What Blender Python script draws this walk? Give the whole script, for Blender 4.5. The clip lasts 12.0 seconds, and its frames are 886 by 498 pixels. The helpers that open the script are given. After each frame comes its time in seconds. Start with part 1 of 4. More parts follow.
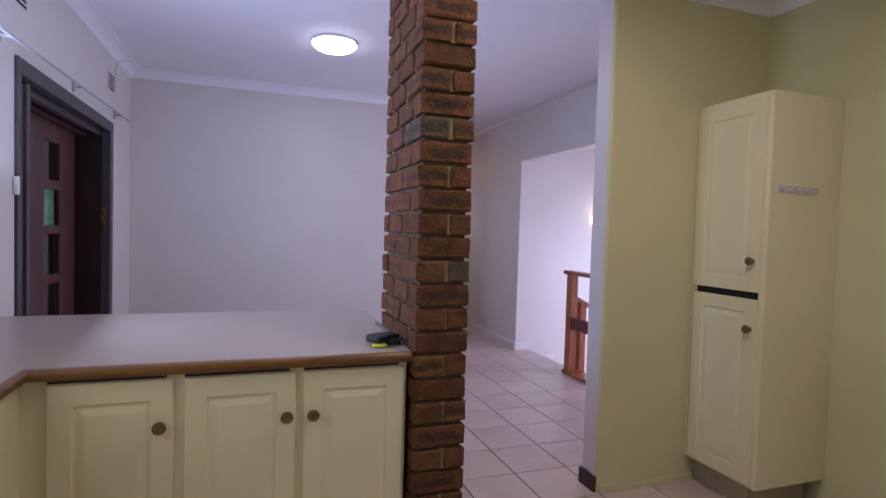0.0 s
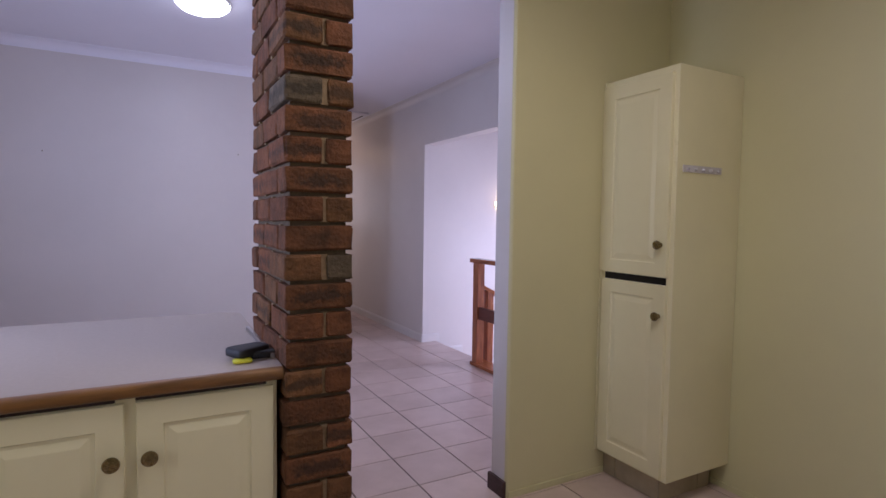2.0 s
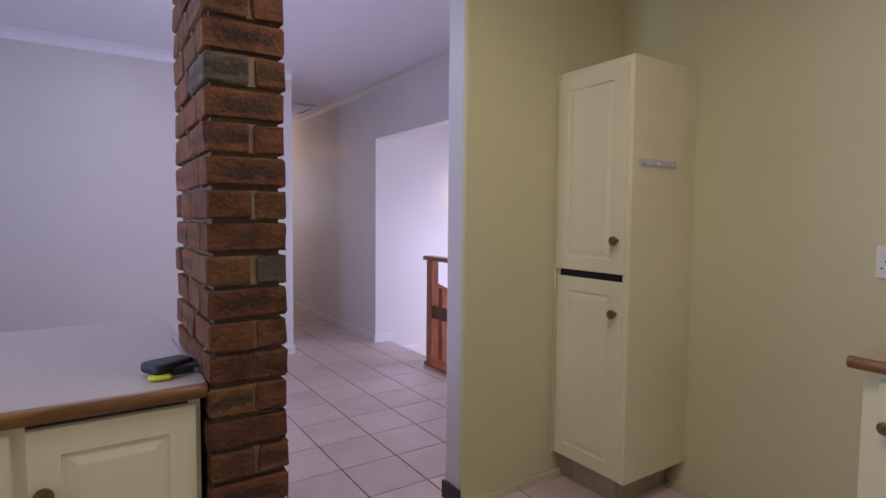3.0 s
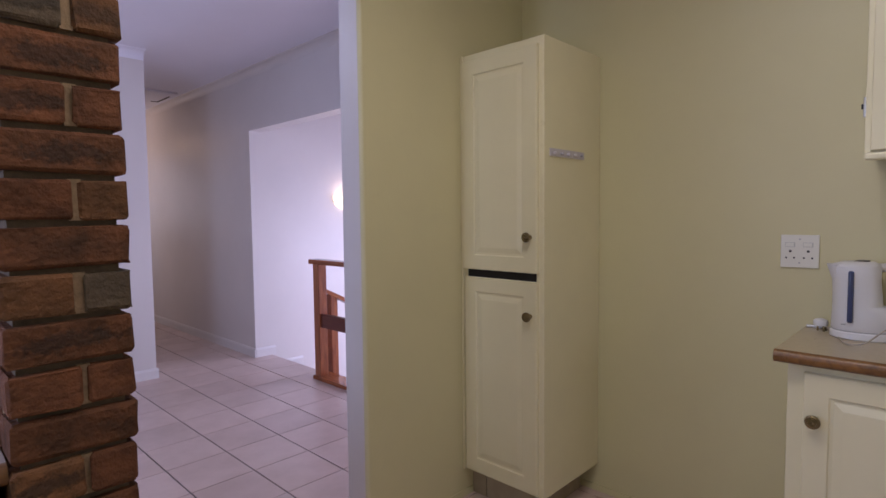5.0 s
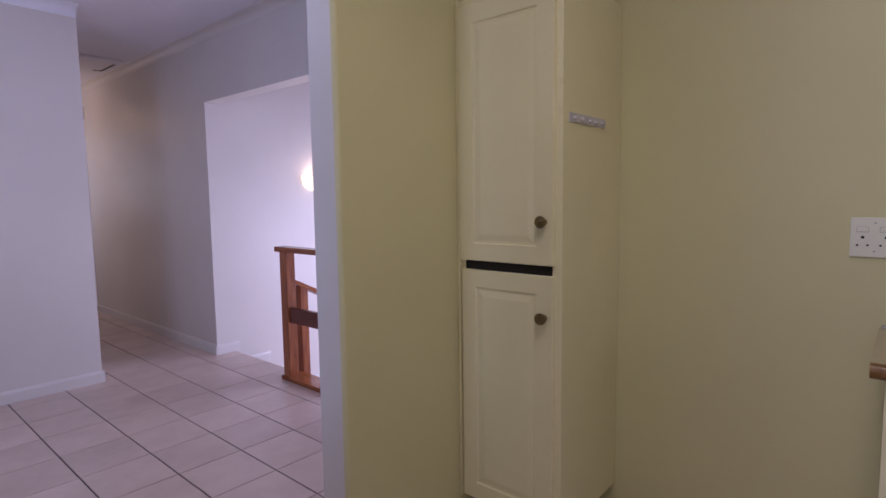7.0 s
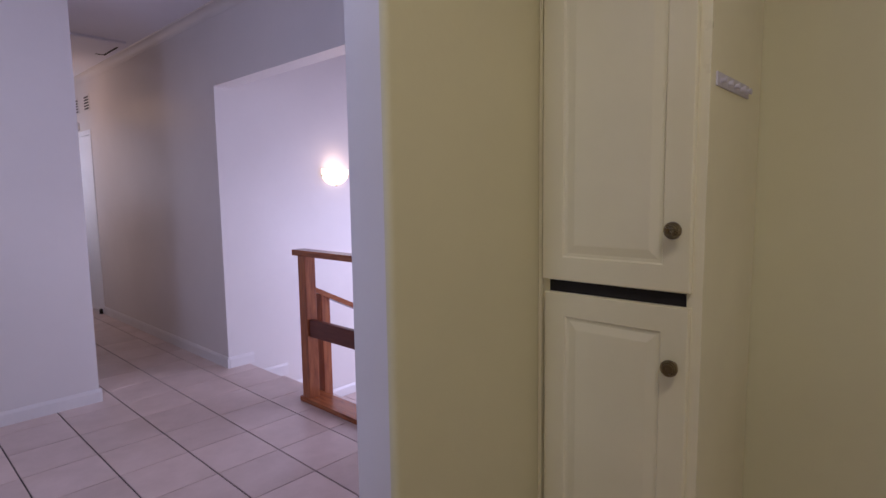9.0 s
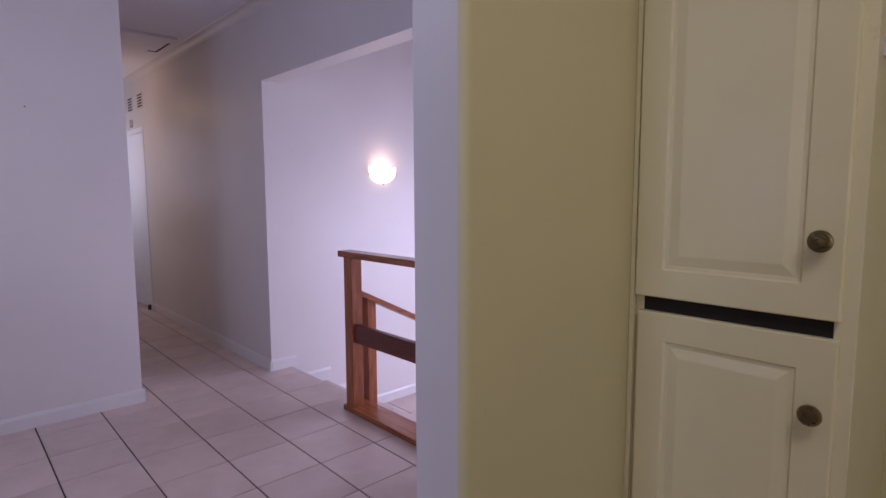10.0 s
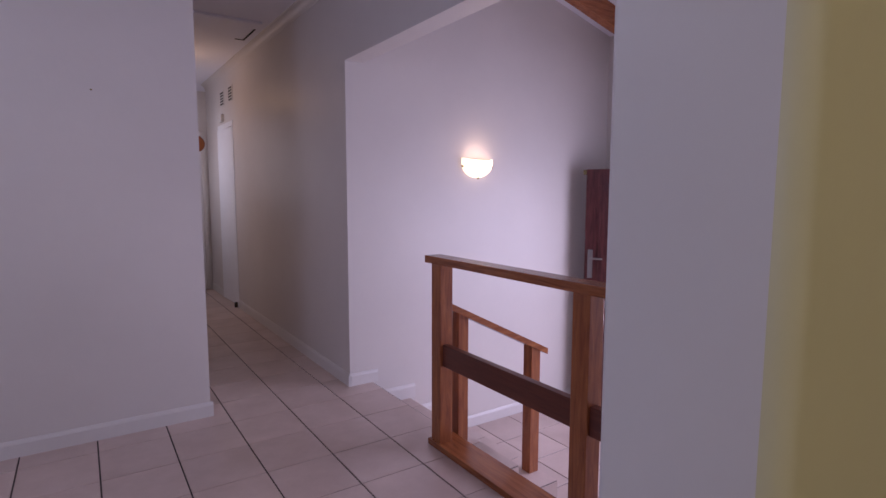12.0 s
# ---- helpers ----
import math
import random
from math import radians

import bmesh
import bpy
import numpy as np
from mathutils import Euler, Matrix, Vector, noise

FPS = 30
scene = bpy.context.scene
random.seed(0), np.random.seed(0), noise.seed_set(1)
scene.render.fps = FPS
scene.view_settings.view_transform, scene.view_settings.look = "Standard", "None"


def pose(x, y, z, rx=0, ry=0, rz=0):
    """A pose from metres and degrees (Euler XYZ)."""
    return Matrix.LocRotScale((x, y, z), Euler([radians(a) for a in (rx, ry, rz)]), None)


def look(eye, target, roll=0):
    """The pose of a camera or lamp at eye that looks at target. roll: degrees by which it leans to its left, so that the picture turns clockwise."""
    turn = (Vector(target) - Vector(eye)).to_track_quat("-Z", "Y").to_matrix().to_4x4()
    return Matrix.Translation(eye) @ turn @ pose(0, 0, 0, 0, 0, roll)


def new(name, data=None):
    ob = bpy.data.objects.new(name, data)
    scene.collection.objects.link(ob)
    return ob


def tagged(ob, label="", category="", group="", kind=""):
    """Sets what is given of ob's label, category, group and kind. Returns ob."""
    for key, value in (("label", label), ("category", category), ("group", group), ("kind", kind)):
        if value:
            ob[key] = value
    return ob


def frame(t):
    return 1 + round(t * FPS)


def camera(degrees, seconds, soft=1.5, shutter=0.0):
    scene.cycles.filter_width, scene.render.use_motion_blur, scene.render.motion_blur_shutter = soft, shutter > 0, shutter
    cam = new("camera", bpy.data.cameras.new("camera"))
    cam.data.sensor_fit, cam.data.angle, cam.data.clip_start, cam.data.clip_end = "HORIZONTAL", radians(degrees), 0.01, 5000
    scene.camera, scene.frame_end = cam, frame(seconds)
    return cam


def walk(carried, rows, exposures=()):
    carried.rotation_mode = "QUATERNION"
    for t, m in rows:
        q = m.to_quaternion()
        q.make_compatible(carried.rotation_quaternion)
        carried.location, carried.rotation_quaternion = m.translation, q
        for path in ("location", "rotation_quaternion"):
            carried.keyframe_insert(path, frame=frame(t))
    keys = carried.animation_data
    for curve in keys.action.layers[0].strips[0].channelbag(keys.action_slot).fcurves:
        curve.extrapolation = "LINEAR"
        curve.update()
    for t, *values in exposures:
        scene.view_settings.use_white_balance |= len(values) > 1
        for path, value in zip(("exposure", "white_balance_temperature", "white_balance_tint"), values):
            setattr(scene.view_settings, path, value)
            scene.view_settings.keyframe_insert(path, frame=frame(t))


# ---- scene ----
cam = camera(78.6, 12.0)
PATH = [
    (0, (-0.002, -0.025, 1.344), (0.659, 1.861, 1.271), 1.7),
    (0.5, (0.042, 0.027, 1.342), (0.78, 1.884, 1.265), 1.5),
    (1, (0.094, 0.094, 1.334), (0.911, 1.918, 1.254), 1.3),
    (1.5, (0.146, 0.168, 1.334), (1.041, 1.954, 1.24), 1.1),
    (2, (0.198, 0.244, 1.335), (1.16, 1.994, 1.228), 0.8),
    (2.5, (0.246, 0.295, 1.335), (1.271, 2.009, 1.221), 0.6),
    (3, (0.292, 0.354, 1.335), (1.394, 2.019, 1.216), 0.5),
    (3.5, (0.319, 0.431, 1.339), (1.515, 2.029, 1.218), 0.2),
    (5.5, (0.463, 0.719, 1.322), (1.944, 2.057, 1.188), -0.8),
    (6, (0.528, 0.798, 1.328), (2.03, 2.111, 1.176), -1.0),
    (6.5, (0.605, 0.878, 1.319), (2.11, 2.185, 1.151), -1.0),
    (6.7, (0.625, 0.922, 1.32), (2.131, 2.225, 1.14), -0.9),
    (8.5, (0.891, 1.377, 1.298), (2.376, 2.702, 1.1), -0.7),
    (9, (0.951, 1.476, 1.329), (2.417, 2.822, 1.123), -0.8),
    (9.5, (1.012, 1.565, 1.319), (2.428, 2.964, 1.12), -0.2),
    (10, (1.061, 1.682, 1.323), (2.42, 3.135, 1.121), -0.2),
    (10.5, (1.146, 1.815, 1.313), (2.445, 3.322, 1.114), -0.2),
    (11, (1.199, 1.916, 1.305), (2.442, 3.47, 1.102), -0.2),
    (11.5, (1.267, 2.028, 1.304), (2.449, 3.628, 1.103), 0.1),
    (12, (1.38, 2.181, 1.3), (2.487, 3.834, 1.093), 0.1),
]
walk(cam, [(t, look(eye, target, roll)) for t, eye, target, roll in PATH], exposures=[(0.0, 0.02, 6000, 20), (5.5, 0.0, 6000, 22.5), (6.7, -0.12, 6000, 23), (9.0, -0.2, 6000, 24.5), (10.5, -0.38, 6200, 25.5), (12.0, -0.62, 6420, 26)])

# ---- plan, in metres ----
CEIL = 2.68
WEST, EAST = -1.05, 2.83          # dining wall with the sliding door; hall wall
FAR = 5.47                        # dining wall at the far end, and the stair hall's lamp wall
PASS = 1.95                       # corner where the passage begins
END = 9.95
JAMB, PART0, PART1 = 1.70, 2.316, 2.446   # partition between kitchen and dining room
KEAST = 2.745                      # kitchen's east wall
BACK = -2.6
LOW = -0.534                      # floor of the entrance hall
PX, PY = 0.3250, 0.3350             # floor tile pitch
OX, OY = 1.064, 4.971
TX_FRONT, CE_END = 2.33, 1.03

# ---- world, sun and lamps ----
world = bpy.data.worlds.new("world")
scene.world = world
world.use_nodes = True
wt = world.node_tree
sky = wt.nodes.new("ShaderNodeTexSky")
sky.sky_type, sky.sun_disc = "NISHITA", False
sky.sun_elevation, sky.sun_rotation = radians(62), radians(135)
wt.links.new(sky.outputs[0], wt.nodes["Background"].inputs[0])
wt.nodes["Background"].inputs[1].default_value = 0.14


def lamp_area(name, m, sx, sy, watts, colour):
    d = bpy.data.lights.new(name, "AREA")
    d.shape, d.size, d.size_y, d.energy, d.color = "RECTANGLE", sx, sy, watts, colour
    ob = new(name, d)
    ob.matrix_world = m
    return ob


def lamp_point(name, at, watts, colour, r=0.04):
    d = bpy.data.lights.new(name, "POINT")
    d.energy, d.color, d.shadow_soft_size = watts, colour, r
    ob = new(name, d)
    ob.location = at
    return ob


sun = new("sun", bpy.data.lights.new("sun", "SUN"))
sun.data.energy, sun.data.angle, sun.data.color = 5.0, radians(0.5), (1, 0.95, 0.88)
sun.matrix_world = look((3, -3, 8), (0, 0, 0))
DAY, DAY_E = (0.58, 0.69, 1.0), (0.73, 0.73, 0.98)
# Fill lamps at assumed windows, all unseen; this one tilts up to brighten the ceiling.
lamp_area("window_light", look((WEST + 0.03, 2.42, 1.55), (2, 2.75, 3.4)), 0.8, 1.05, 29, DAY)
lamp_area("window_light", look((WEST + 0.03, 0.8, 1.6), (2, 1.0, 1.35)), 1.1, 0.95, 6, (1.0, 0.96, 0.80))
lamp_area("door_light", look((5.30, 3.5, 0.8), (3.5, 4.5, -0.1)), 1.6, 1.5, 77, DAY_E)
# Added warm fill, unseen, that evens out the passage wall.
lamp_area("room_light", look((PASS + 0.02, 7.2, 1.2), (3, 7.0, 1.2)), 2.6, 1.7, 2.8, (1.0, 0.74, 0.56))
# Added cool fill for the white door, as if from an open room opposite.
lamp_area("room_light", look((PASS + 0.02, 9.1, 1.3), (3, 9.1, 1.1)), 0.7, 1.8, 10, (0.86, 0.87, 1.0))
lamp_point("passage_bulb", (2.25, 8.2, 2.3), 2.4, (1.0, 0.66, 0.38), 0.06)
lamp_area("kitchen_lamp", look((1.2, 1.15, 2.6), (1.2, 1.15, 0)), 0.5, 0.5, 12, (1.0, 0.93, 0.78))
# Warm fill for the base cabinets, at an assumed unseen back window.
lamp_area("window_light", look((1.7, BACK + 0.04, 1.55), (1.8, 0, 1.4)), 1.5, 1.0, 3.8, (1.0, 0.76, 0.50))
dome_light = bpy.data.lights.new("dome_light", "AREA")
dome_light.shape, dome_light.size, dome_light.energy, dome_light.color = "DISK", 0.3, 6, (0.76, 0.78, 1.0)
new("dome_light", dome_light).location = (0.53, 4.0, 2.59)
lamp_point("sconce_bulb", (3.89, 5.36, 1.60), 0.7, (1.0, 0.72, 0.5), 0.03)


# ---- materials ----
def mat(name, colour, rough=0.6, metal=0.0, spots=0.0, scale=6.0, bump=0.0, bscale=60.0, colour2=None, emit=0.0, vary=0.0, coat=0.0):
    """A surface: two colours mixed by large and fine noise, an object's own shade, and fine relief."""
    m = bpy.data.materials.new(name)
    m.use_nodes = True
    t = m.node_tree
    n, ln = t.nodes, t.links
    b = n["Principled BSDF"]
    b.inputs["Base Color"].default_value = (*colour, 1)
    b.inputs["Roughness"].default_value = rough
    b.inputs["Metallic"].default_value = metal
    b.inputs["Coat Weight"].default_value = coat
    co = n.new("ShaderNodeTexCoord")
    last = None
    if colour2 is not None or spots:
        c2 = colour2 or tuple(c * (1 - spots) for c in colour)
        no = n.new("ShaderNodeTexNoise")
        no.inputs["Scale"].default_value, no.inputs["Detail"].default_value, no.inputs["Roughness"].default_value = scale, 8, 0.65
        if vary:
            ob_info = n.new("ShaderNodeObjectInfo")
            off = n.new("ShaderNodeVectorMath")
            off.operation = "MULTIPLY_ADD"
            off.inputs[1].default_value = (17, 29, 41)
            ln.new(ob_info.outputs["Random"], off.inputs[0])
            ln.new(co.outputs["Object"], off.inputs[2])
            ln.new(off.outputs[0], no.inputs["Vector"])
        else:
            ln.new(co.outputs["Object"], no.inputs["Vector"])
        ramp = n.new("ShaderNodeValToRGB")
        ramp.color_ramp.elements[0].position, ramp.color_ramp.elements[1].position = 0.35, 0.65
        ln.new(no.outputs["Fac"], ramp.inputs[0])
        mix = n.new("ShaderNodeMix")
        mix.data_type = "RGBA"
        mix.inputs[6].default_value, mix.inputs[7].default_value = (*colour, 1), (*c2, 1)
        ln.new(ramp.outputs[0], mix.inputs[0])
        last = mix.outputs[2]
        mr = n.new("ShaderNodeMapRange")
        mr.inputs[3].default_value, mr.inputs[4].default_value = max(0.02, rough - 0.07), min(1, rough + 0.07)
        ln.new(no.outputs["Fac"], mr.inputs[0])
        ln.new(mr.outputs[0], b.inputs["Roughness"])
    if vary:
        oi = n.new("ShaderNodeObjectInfo")
        r2 = n.new("ShaderNodeMapRange")
        r2.inputs[3].default_value, r2.inputs[4].default_value = 1 - vary, 1 + vary * 0.5
        ln.new(oi.outputs["Random"], r2.inputs[0])
        hs = n.new("ShaderNodeHueSaturation")
        hs.inputs["Color"].default_value = (*colour, 1)
        ln.new(r2.outputs[0], hs.inputs["Value"])
        if last:
            ln.new(last, hs.inputs["Color"])
        last = hs.outputs[0]
    if last:
        ln.new(last, b.inputs["Base Color"])
    if bump:
        nb = n.new("ShaderNodeTexNoise")
        nb.inputs["Scale"].default_value, nb.inputs["Detail"].default_value = bscale, 5
        ln.new(co.outputs["Object"], nb.inputs["Vector"])
        bp = n.new("ShaderNodeBump")
        bp.inputs["Strength"].default_value, bp.inputs["Distance"].default_value = bump, 0.004
        ln.new(nb.outputs["Fac"], bp.inputs["Height"])
        ln.new(bp.outputs[0], b.inputs["Normal"])
    if emit:
        b.inputs["Emission Color"].default_value = (*colour, 1)
        b.inputs["Emission Strength"].default_value = emit
    return m


def wood(name, dark, light, rough=0.4, scale=(1.5, 14, 14), vary=0.0):
    m = mat(name, light, rough, colour2=dark, scale=3, vary=vary)
    t = m.node_tree
    no = next(x for x in t.nodes if x.bl_idname == "ShaderNodeTexNoise")
    mp = t.nodes.new("ShaderNodeMapping")
    mp.inputs["Scale"].default_value = scale
    co = next(x for x in t.nodes if x.bl_idname == "ShaderNodeTexCoord")
    t.links.new(co.outputs["Object"], mp.inputs[0])
    t.links.new(mp.outputs[0], no.inputs["Vector"])
    no.inputs["Distortion"].default_value = 0.6
    bp = t.nodes.new("ShaderNodeBump")
    bp.inputs["Strength"].default_value, bp.inputs["Distance"].default_value = 0.25, 0.002
    t.links.new(no.outputs["Fac"], bp.inputs["Height"])
    t.links.new(bp.outputs[0], t.nodes["Principled BSDF"].inputs["Normal"])
    return m


M_WALL = mat("wall_paint", (0.70, 0.66, 0.63), 0.42, spots=0.05, scale=1.3, bump=0.12, bscale=35)
M_KWALL = mat("kitchen_wall_paint", (0.645, 0.60, 0.355), 0.45, spots=0.05, scale=1.3, bump=0.12, bscale=35)
M_CEIL = mat("ceiling_paint", (0.85, 0.845, 0.91), 0.7, spots=0.03, scale=1.0, bump=0.05)
M_TRIM = mat("trim_paint", (0.71, 0.68, 0.66), 0.35, spots=0.04, scale=5)
M_TILE = mat("floor_tile", (0.66, 0.525, 0.47), 0.33, colour2=(0.56, 0.435, 0.38), scale=3.2, bump=0.03, bscale=12, vary=0.08)
M_GROUT = mat("grout", (0.11, 0.085, 0.075), 0.85, spots=0.3, scale=20)


def brick_mat(name, a, b, burnt=(0.5, 0.6)):
    """Face brick: mottled body with a ragged burnt patch along the middle of some bricks; burnt: from which share on."""
    m = mat(name, a, 0.85, colour2=b, scale=16, bump=1.0, bscale=75, vary=0.3)
    t = m.node_tree
    n, ln = t.nodes, t.links
    bsdf = n["Principled BSDF"]
    bsdf.inputs["Specular IOR Level"].default_value = 0.25
    next(x for x in n if x.bl_idname == "ShaderNodeBump").inputs["Distance"].default_value = 0.009
    src = bsdf.inputs["Base Color"].links[0].from_socket
    co = next(x for x in n if x.bl_idname == "ShaderNodeTexCoord")
    info = n.new("ShaderNodeObjectInfo")
    mp = n.new("ShaderNodeMapping")
    mp.inputs["Scale"].default_value = (9, 0, 38)
    ln.new(co.outputs["Object"], mp.inputs[0])
    le = n.new("ShaderNodeVectorMath")
    le.operation = "LENGTH"
    ln.new(mp.outputs[0], le.inputs[0])
    nz = n.new("ShaderNodeTexNoise")
    nz.inputs["Scale"].default_value, nz.inputs["Detail"].default_value, nz.inputs["Roughness"].default_value = 38, 6, 0.7
    of = n.new("ShaderNodeVectorMath")
    of.operation = "MULTIPLY_ADD"
    of.inputs[1].default_value = (31, 7, 13)
    ln.new(info.outputs["Random"], of.inputs[0])
    ln.new(co.outputs["Object"], of.inputs[2])
    ln.new(of.outputs[0], nz.inputs["Vector"])
    ad = n.new("ShaderNodeMath")
    ad.operation = "MULTIPLY_ADD"
    ad.inputs[1].default_value = 2.6
    ln.new(nz.outputs["Fac"], ad.inputs[0])
    ln.new(le.outputs["Value"], ad.inputs[2])
    mr = n.new("ShaderNodeMapRange")
    mr.inputs[1].default_value, mr.inputs[2].default_value, mr.inputs[3].default_value, mr.inputs[4].default_value = 1.7, 2.2, 0.66, 0.0
    ln.new(ad.outputs[0], mr.inputs[0])
    pw = n.new("ShaderNodeMapRange")
    pw.inputs[1].default_value, pw.inputs[2].default_value = burnt
    ln.new(info.outputs["Random"], pw.inputs[0])
    mu = n.new("ShaderNodeMath")
    mu.operation = "MULTIPLY"
    ln.new(mr.outputs[0], mu.inputs[0])
    ln.new(pw.outputs[0], mu.inputs[1])
    mx = n.new("ShaderNodeMix")
    mx.data_type = "RGBA"
    mx.inputs[7].default_value = (0.022, 0.019, 0.016, 1)
    ln.new(mu.outputs[0], mx.inputs[0])
    ln.new(src, mx.inputs[6])
    ln.new(mx.outputs[2], bsdf.inputs["Base Color"])
    return m


M_BRICK = brick_mat("brick", (0.202, 0.078, 0.034), (0.100, 0.042, 0.021))
M_BRICK2 = brick_mat("brick_brown", (0.190, 0.086, 0.036), (0.105, 0.052, 0.024))
M_BRICK3 = brick_mat("brick_grey", (0.135, 0.098, 0.062), (0.075, 0.056, 0.038))
M_BURNT = brick_mat("brick_burnt", (0.195, 0.077, 0.034), (0.090, 0.041, 0.020), (0.02, 0.25))
M_POINT = mat("pointing_mortar", (0.30, 0.205, 0.115), 0.95, spots=0.4, scale=25, bump=0.9, bscale=90)
# Darker than the pointing: shade of the recessed joints is in the colour.
M_MORTAR_SHADED = mat("mortar", (0.13, 0.092, 0.056), 0.95, spots=0.35, scale=25, bump=0.8, bscale=90)
M_CAB = mat("cabinet_paint", (0.77, 0.715, 0.475), 0.3, spots=0.05, scale=3, bump=0.03, bscale=15, coat=0.25)
M_CAB.node_tree.nodes["Principled BSDF"].inputs["Coat Roughness"].default_value = 0.28
M_TOP = mat("worktop_laminate", (0.40, 0.33, 0.27), 0.3, colour2=(0.385, 0.317, 0.26), scale=60)
M_EDGE = wood("worktop_edge_wood", (0.13, 0.056, 0.014), (0.25, 0.115, 0.03), 0.35)
M_RAIL = wood("balustrade_wood", (0.22, 0.060, 0.022), (0.42, 0.145, 0.05), 0.3, (14, 14, 1.5))
M_RAIL_Y = wood("balustrade_wood_long", (0.22, 0.060, 0.022), (0.42, 0.145, 0.05), 0.22, (14, 1.2, 14))
M_RAIL_X = wood("balustrade_wood_slope", (0.22, 0.060, 0.022), (0.42, 0.145, 0.05), 0.25, (1.2, 14, 14))
M_RAILD = wood("balustrade_dark_wood", (0.09, 0.02, 0.014), (0.15, 0.04, 0.022), 0.35, (14, 1.2, 14))
M_BRASS = mat("aged_brass", (0.33, 0.26, 0.13), 0.28, 0.9, spots=0.5, scale=40)
# Near-black that puts the shade inside gaps and vent slots into the colour.
M_GAP_SHADE = mat("gap_shade", (0.012, 0.009, 0.008), 0.9)
M_GLOW = mat("lamp_glass_lit", (0.86, 0.90, 1.0), 0.4, emit=10.0)
M_SCONCE = mat("sconce_glass_lit", (1.0, 0.86, 0.70), 0.4, emit=1.6)
M_PLASTIC = mat("white_plastic", (0.72, 0.72, 0.74), 0.3, spots=0.02)
M_DARKGREY = mat("dark_grey_plastic", (0.10, 0.09, 0.10), 0.4)
M_SOCKET = mat("socket_plastic", (0.76, 0.75, 0.68), 0.3, spots=0.02)
M_BLACK = mat("black_plastic", (0.012, 0.012, 0.014), 0.62)
M_FRAME = wood("grey_brown_door_frame", (0.05, 0.04, 0.045), (0.09, 0.075, 0.08), 0.45, (14, 14, 1.5))
M_DOORRED = wood("red_brown_door_wood", (0.045, 0.012, 0.014), (0.09, 0.022, 0.024), 0.4, (14, 14, 1.5))
# Door lining wood, also the colour of the shade strips under the worktop.
M_LINING_SHADE = wood("lining_and_shade_brown", (0.016, 0.007, 0.007), (0.034, 0.012, 0.012), 0.5, (14, 14, 1.5))
M_KICK = mat("kick_tile", (0.43, 0.36, 0.25), 0.4, spots=0.2, scale=8)
M_YELLOW = mat("yellow_plastic", (0.65, 0.62, 0.03), 0.4)
M_STEEL = mat("satin_steel", (0.5, 0.5, 0.5), 0.3, 1.0)
M_GREY = mat("grey_plastic", (0.4, 0.4, 0.42), 0.4)
# Brown made dark to carry the gloom of the porch interior.
M_PORCH_DARK = mat("porch_wall", (0.055, 0.022, 0.018), 0.7, spots=0.4, scale=3)


# ---- mesh helpers ----
def box(bm, x0, y0, z0, x1, y1, z1, bevel=0.0, seg=2):
    r = bmesh.ops.create_cube(bm, size=1.0, matrix=Matrix.Translation(((x0 + x1) / 2, (y0 + y1) / 2, (z0 + z1) / 2)) @ Matrix.Diagonal((abs(x1 - x0), abs(y1 - y0), abs(z1 - z0), 1)))
    if bevel:
        es = {e for v in r["verts"] for e in v.link_edges}
        bmesh.ops.bevel(bm, geom=list(es), offset=bevel, segments=seg, affect="EDGES", profile=0.5)
    return bm


def B(*a, **k):
    return box(bmesh.new(), *a, **k)


def lathe(profile, seg=24, m=None):
    """Turns a profile of (radius, height) round z."""
    bm = bmesh.new()
    rings = [[bm.verts.new((r * math.cos(2 * math.pi * i / seg), r * math.sin(2 * math.pi * i / seg), z)) for i in range(seg)] for r, z in profile]
    for a, b in zip(rings, rings[1:]):
        for i in range(seg):
            bm.faces.new((a[i], a[(i + 1) % seg], b[(i + 1) % seg], b[i]))
    for ring in (rings[0], rings[-1]):
        bm.faces.new(ring)
    bmesh.ops.recalc_face_normals(bm, faces=bm.faces)
    if m:
        bm.transform(m)
    return bm


def tube(points, r, seg=8):
    """A round tube along points."""
    bm = bmesh.new()
    pts = [Vector(p) for p in points]
    rings = []
    for i, p in enumerate(pts):
        d = (pts[min(i + 1, len(pts) - 1)] - pts[max(i - 1, 0)]).normalized()
        u = d.cross(Vector((0.3, 0.2, 1))).normalized()
        v = d.cross(u)
        rings.append([bm.verts.new(p + r * (math.cos(2 * math.pi * k / seg) * u + math.sin(2 * math.pi * k / seg) * v)) for k in range(seg)])
    for a, b in zip(rings, rings[1:]):
        for i in range(seg):
            bm.faces.new((a[i], a[(i + 1) % seg], b[(i + 1) % seg], b[i]))
    bm.faces.new(rings[0])
    bm.faces.new(rings[-1])
    bmesh.ops.recalc_face_normals(bm, faces=bm.faces)
    return bm


def part(name, bm, material, parent=None, label="", smooth=False, kind=""):
    me = bpy.data.meshes.new(name)
    bm.to_mesh(me)
    bm.free()
    me.materials.append(material)
    if smooth:
        me.shade_smooth()
        me.set_sharp_from_angle(angle=radians(40))
    ob = new(name, me)
    if parent:
        ob.parent = parent
    return tagged(ob, label, kind=kind)


def thing(name, label, category, group="", m=None):
    ob = new(name)
    ob.empty_display_size = 0.1
    if m is not None:
        ob.matrix_world = m
    return tagged(ob, label, category, group)


def structure(name, bm, material, label="", category="", smooth=False):
    ob = part(name, bm, material, None, label, smooth)
    return tagged(ob, label, category, kind="structure")


# ---- structure: floors, walls, ceilings ----
floor = structure("floor", B(-1.3, BACK - 0.2, -0.12, 3.0, END + 0.2, -0.006), M_GROUT, "pinkish beige square ceramic tile floor with dark joints", "floor")
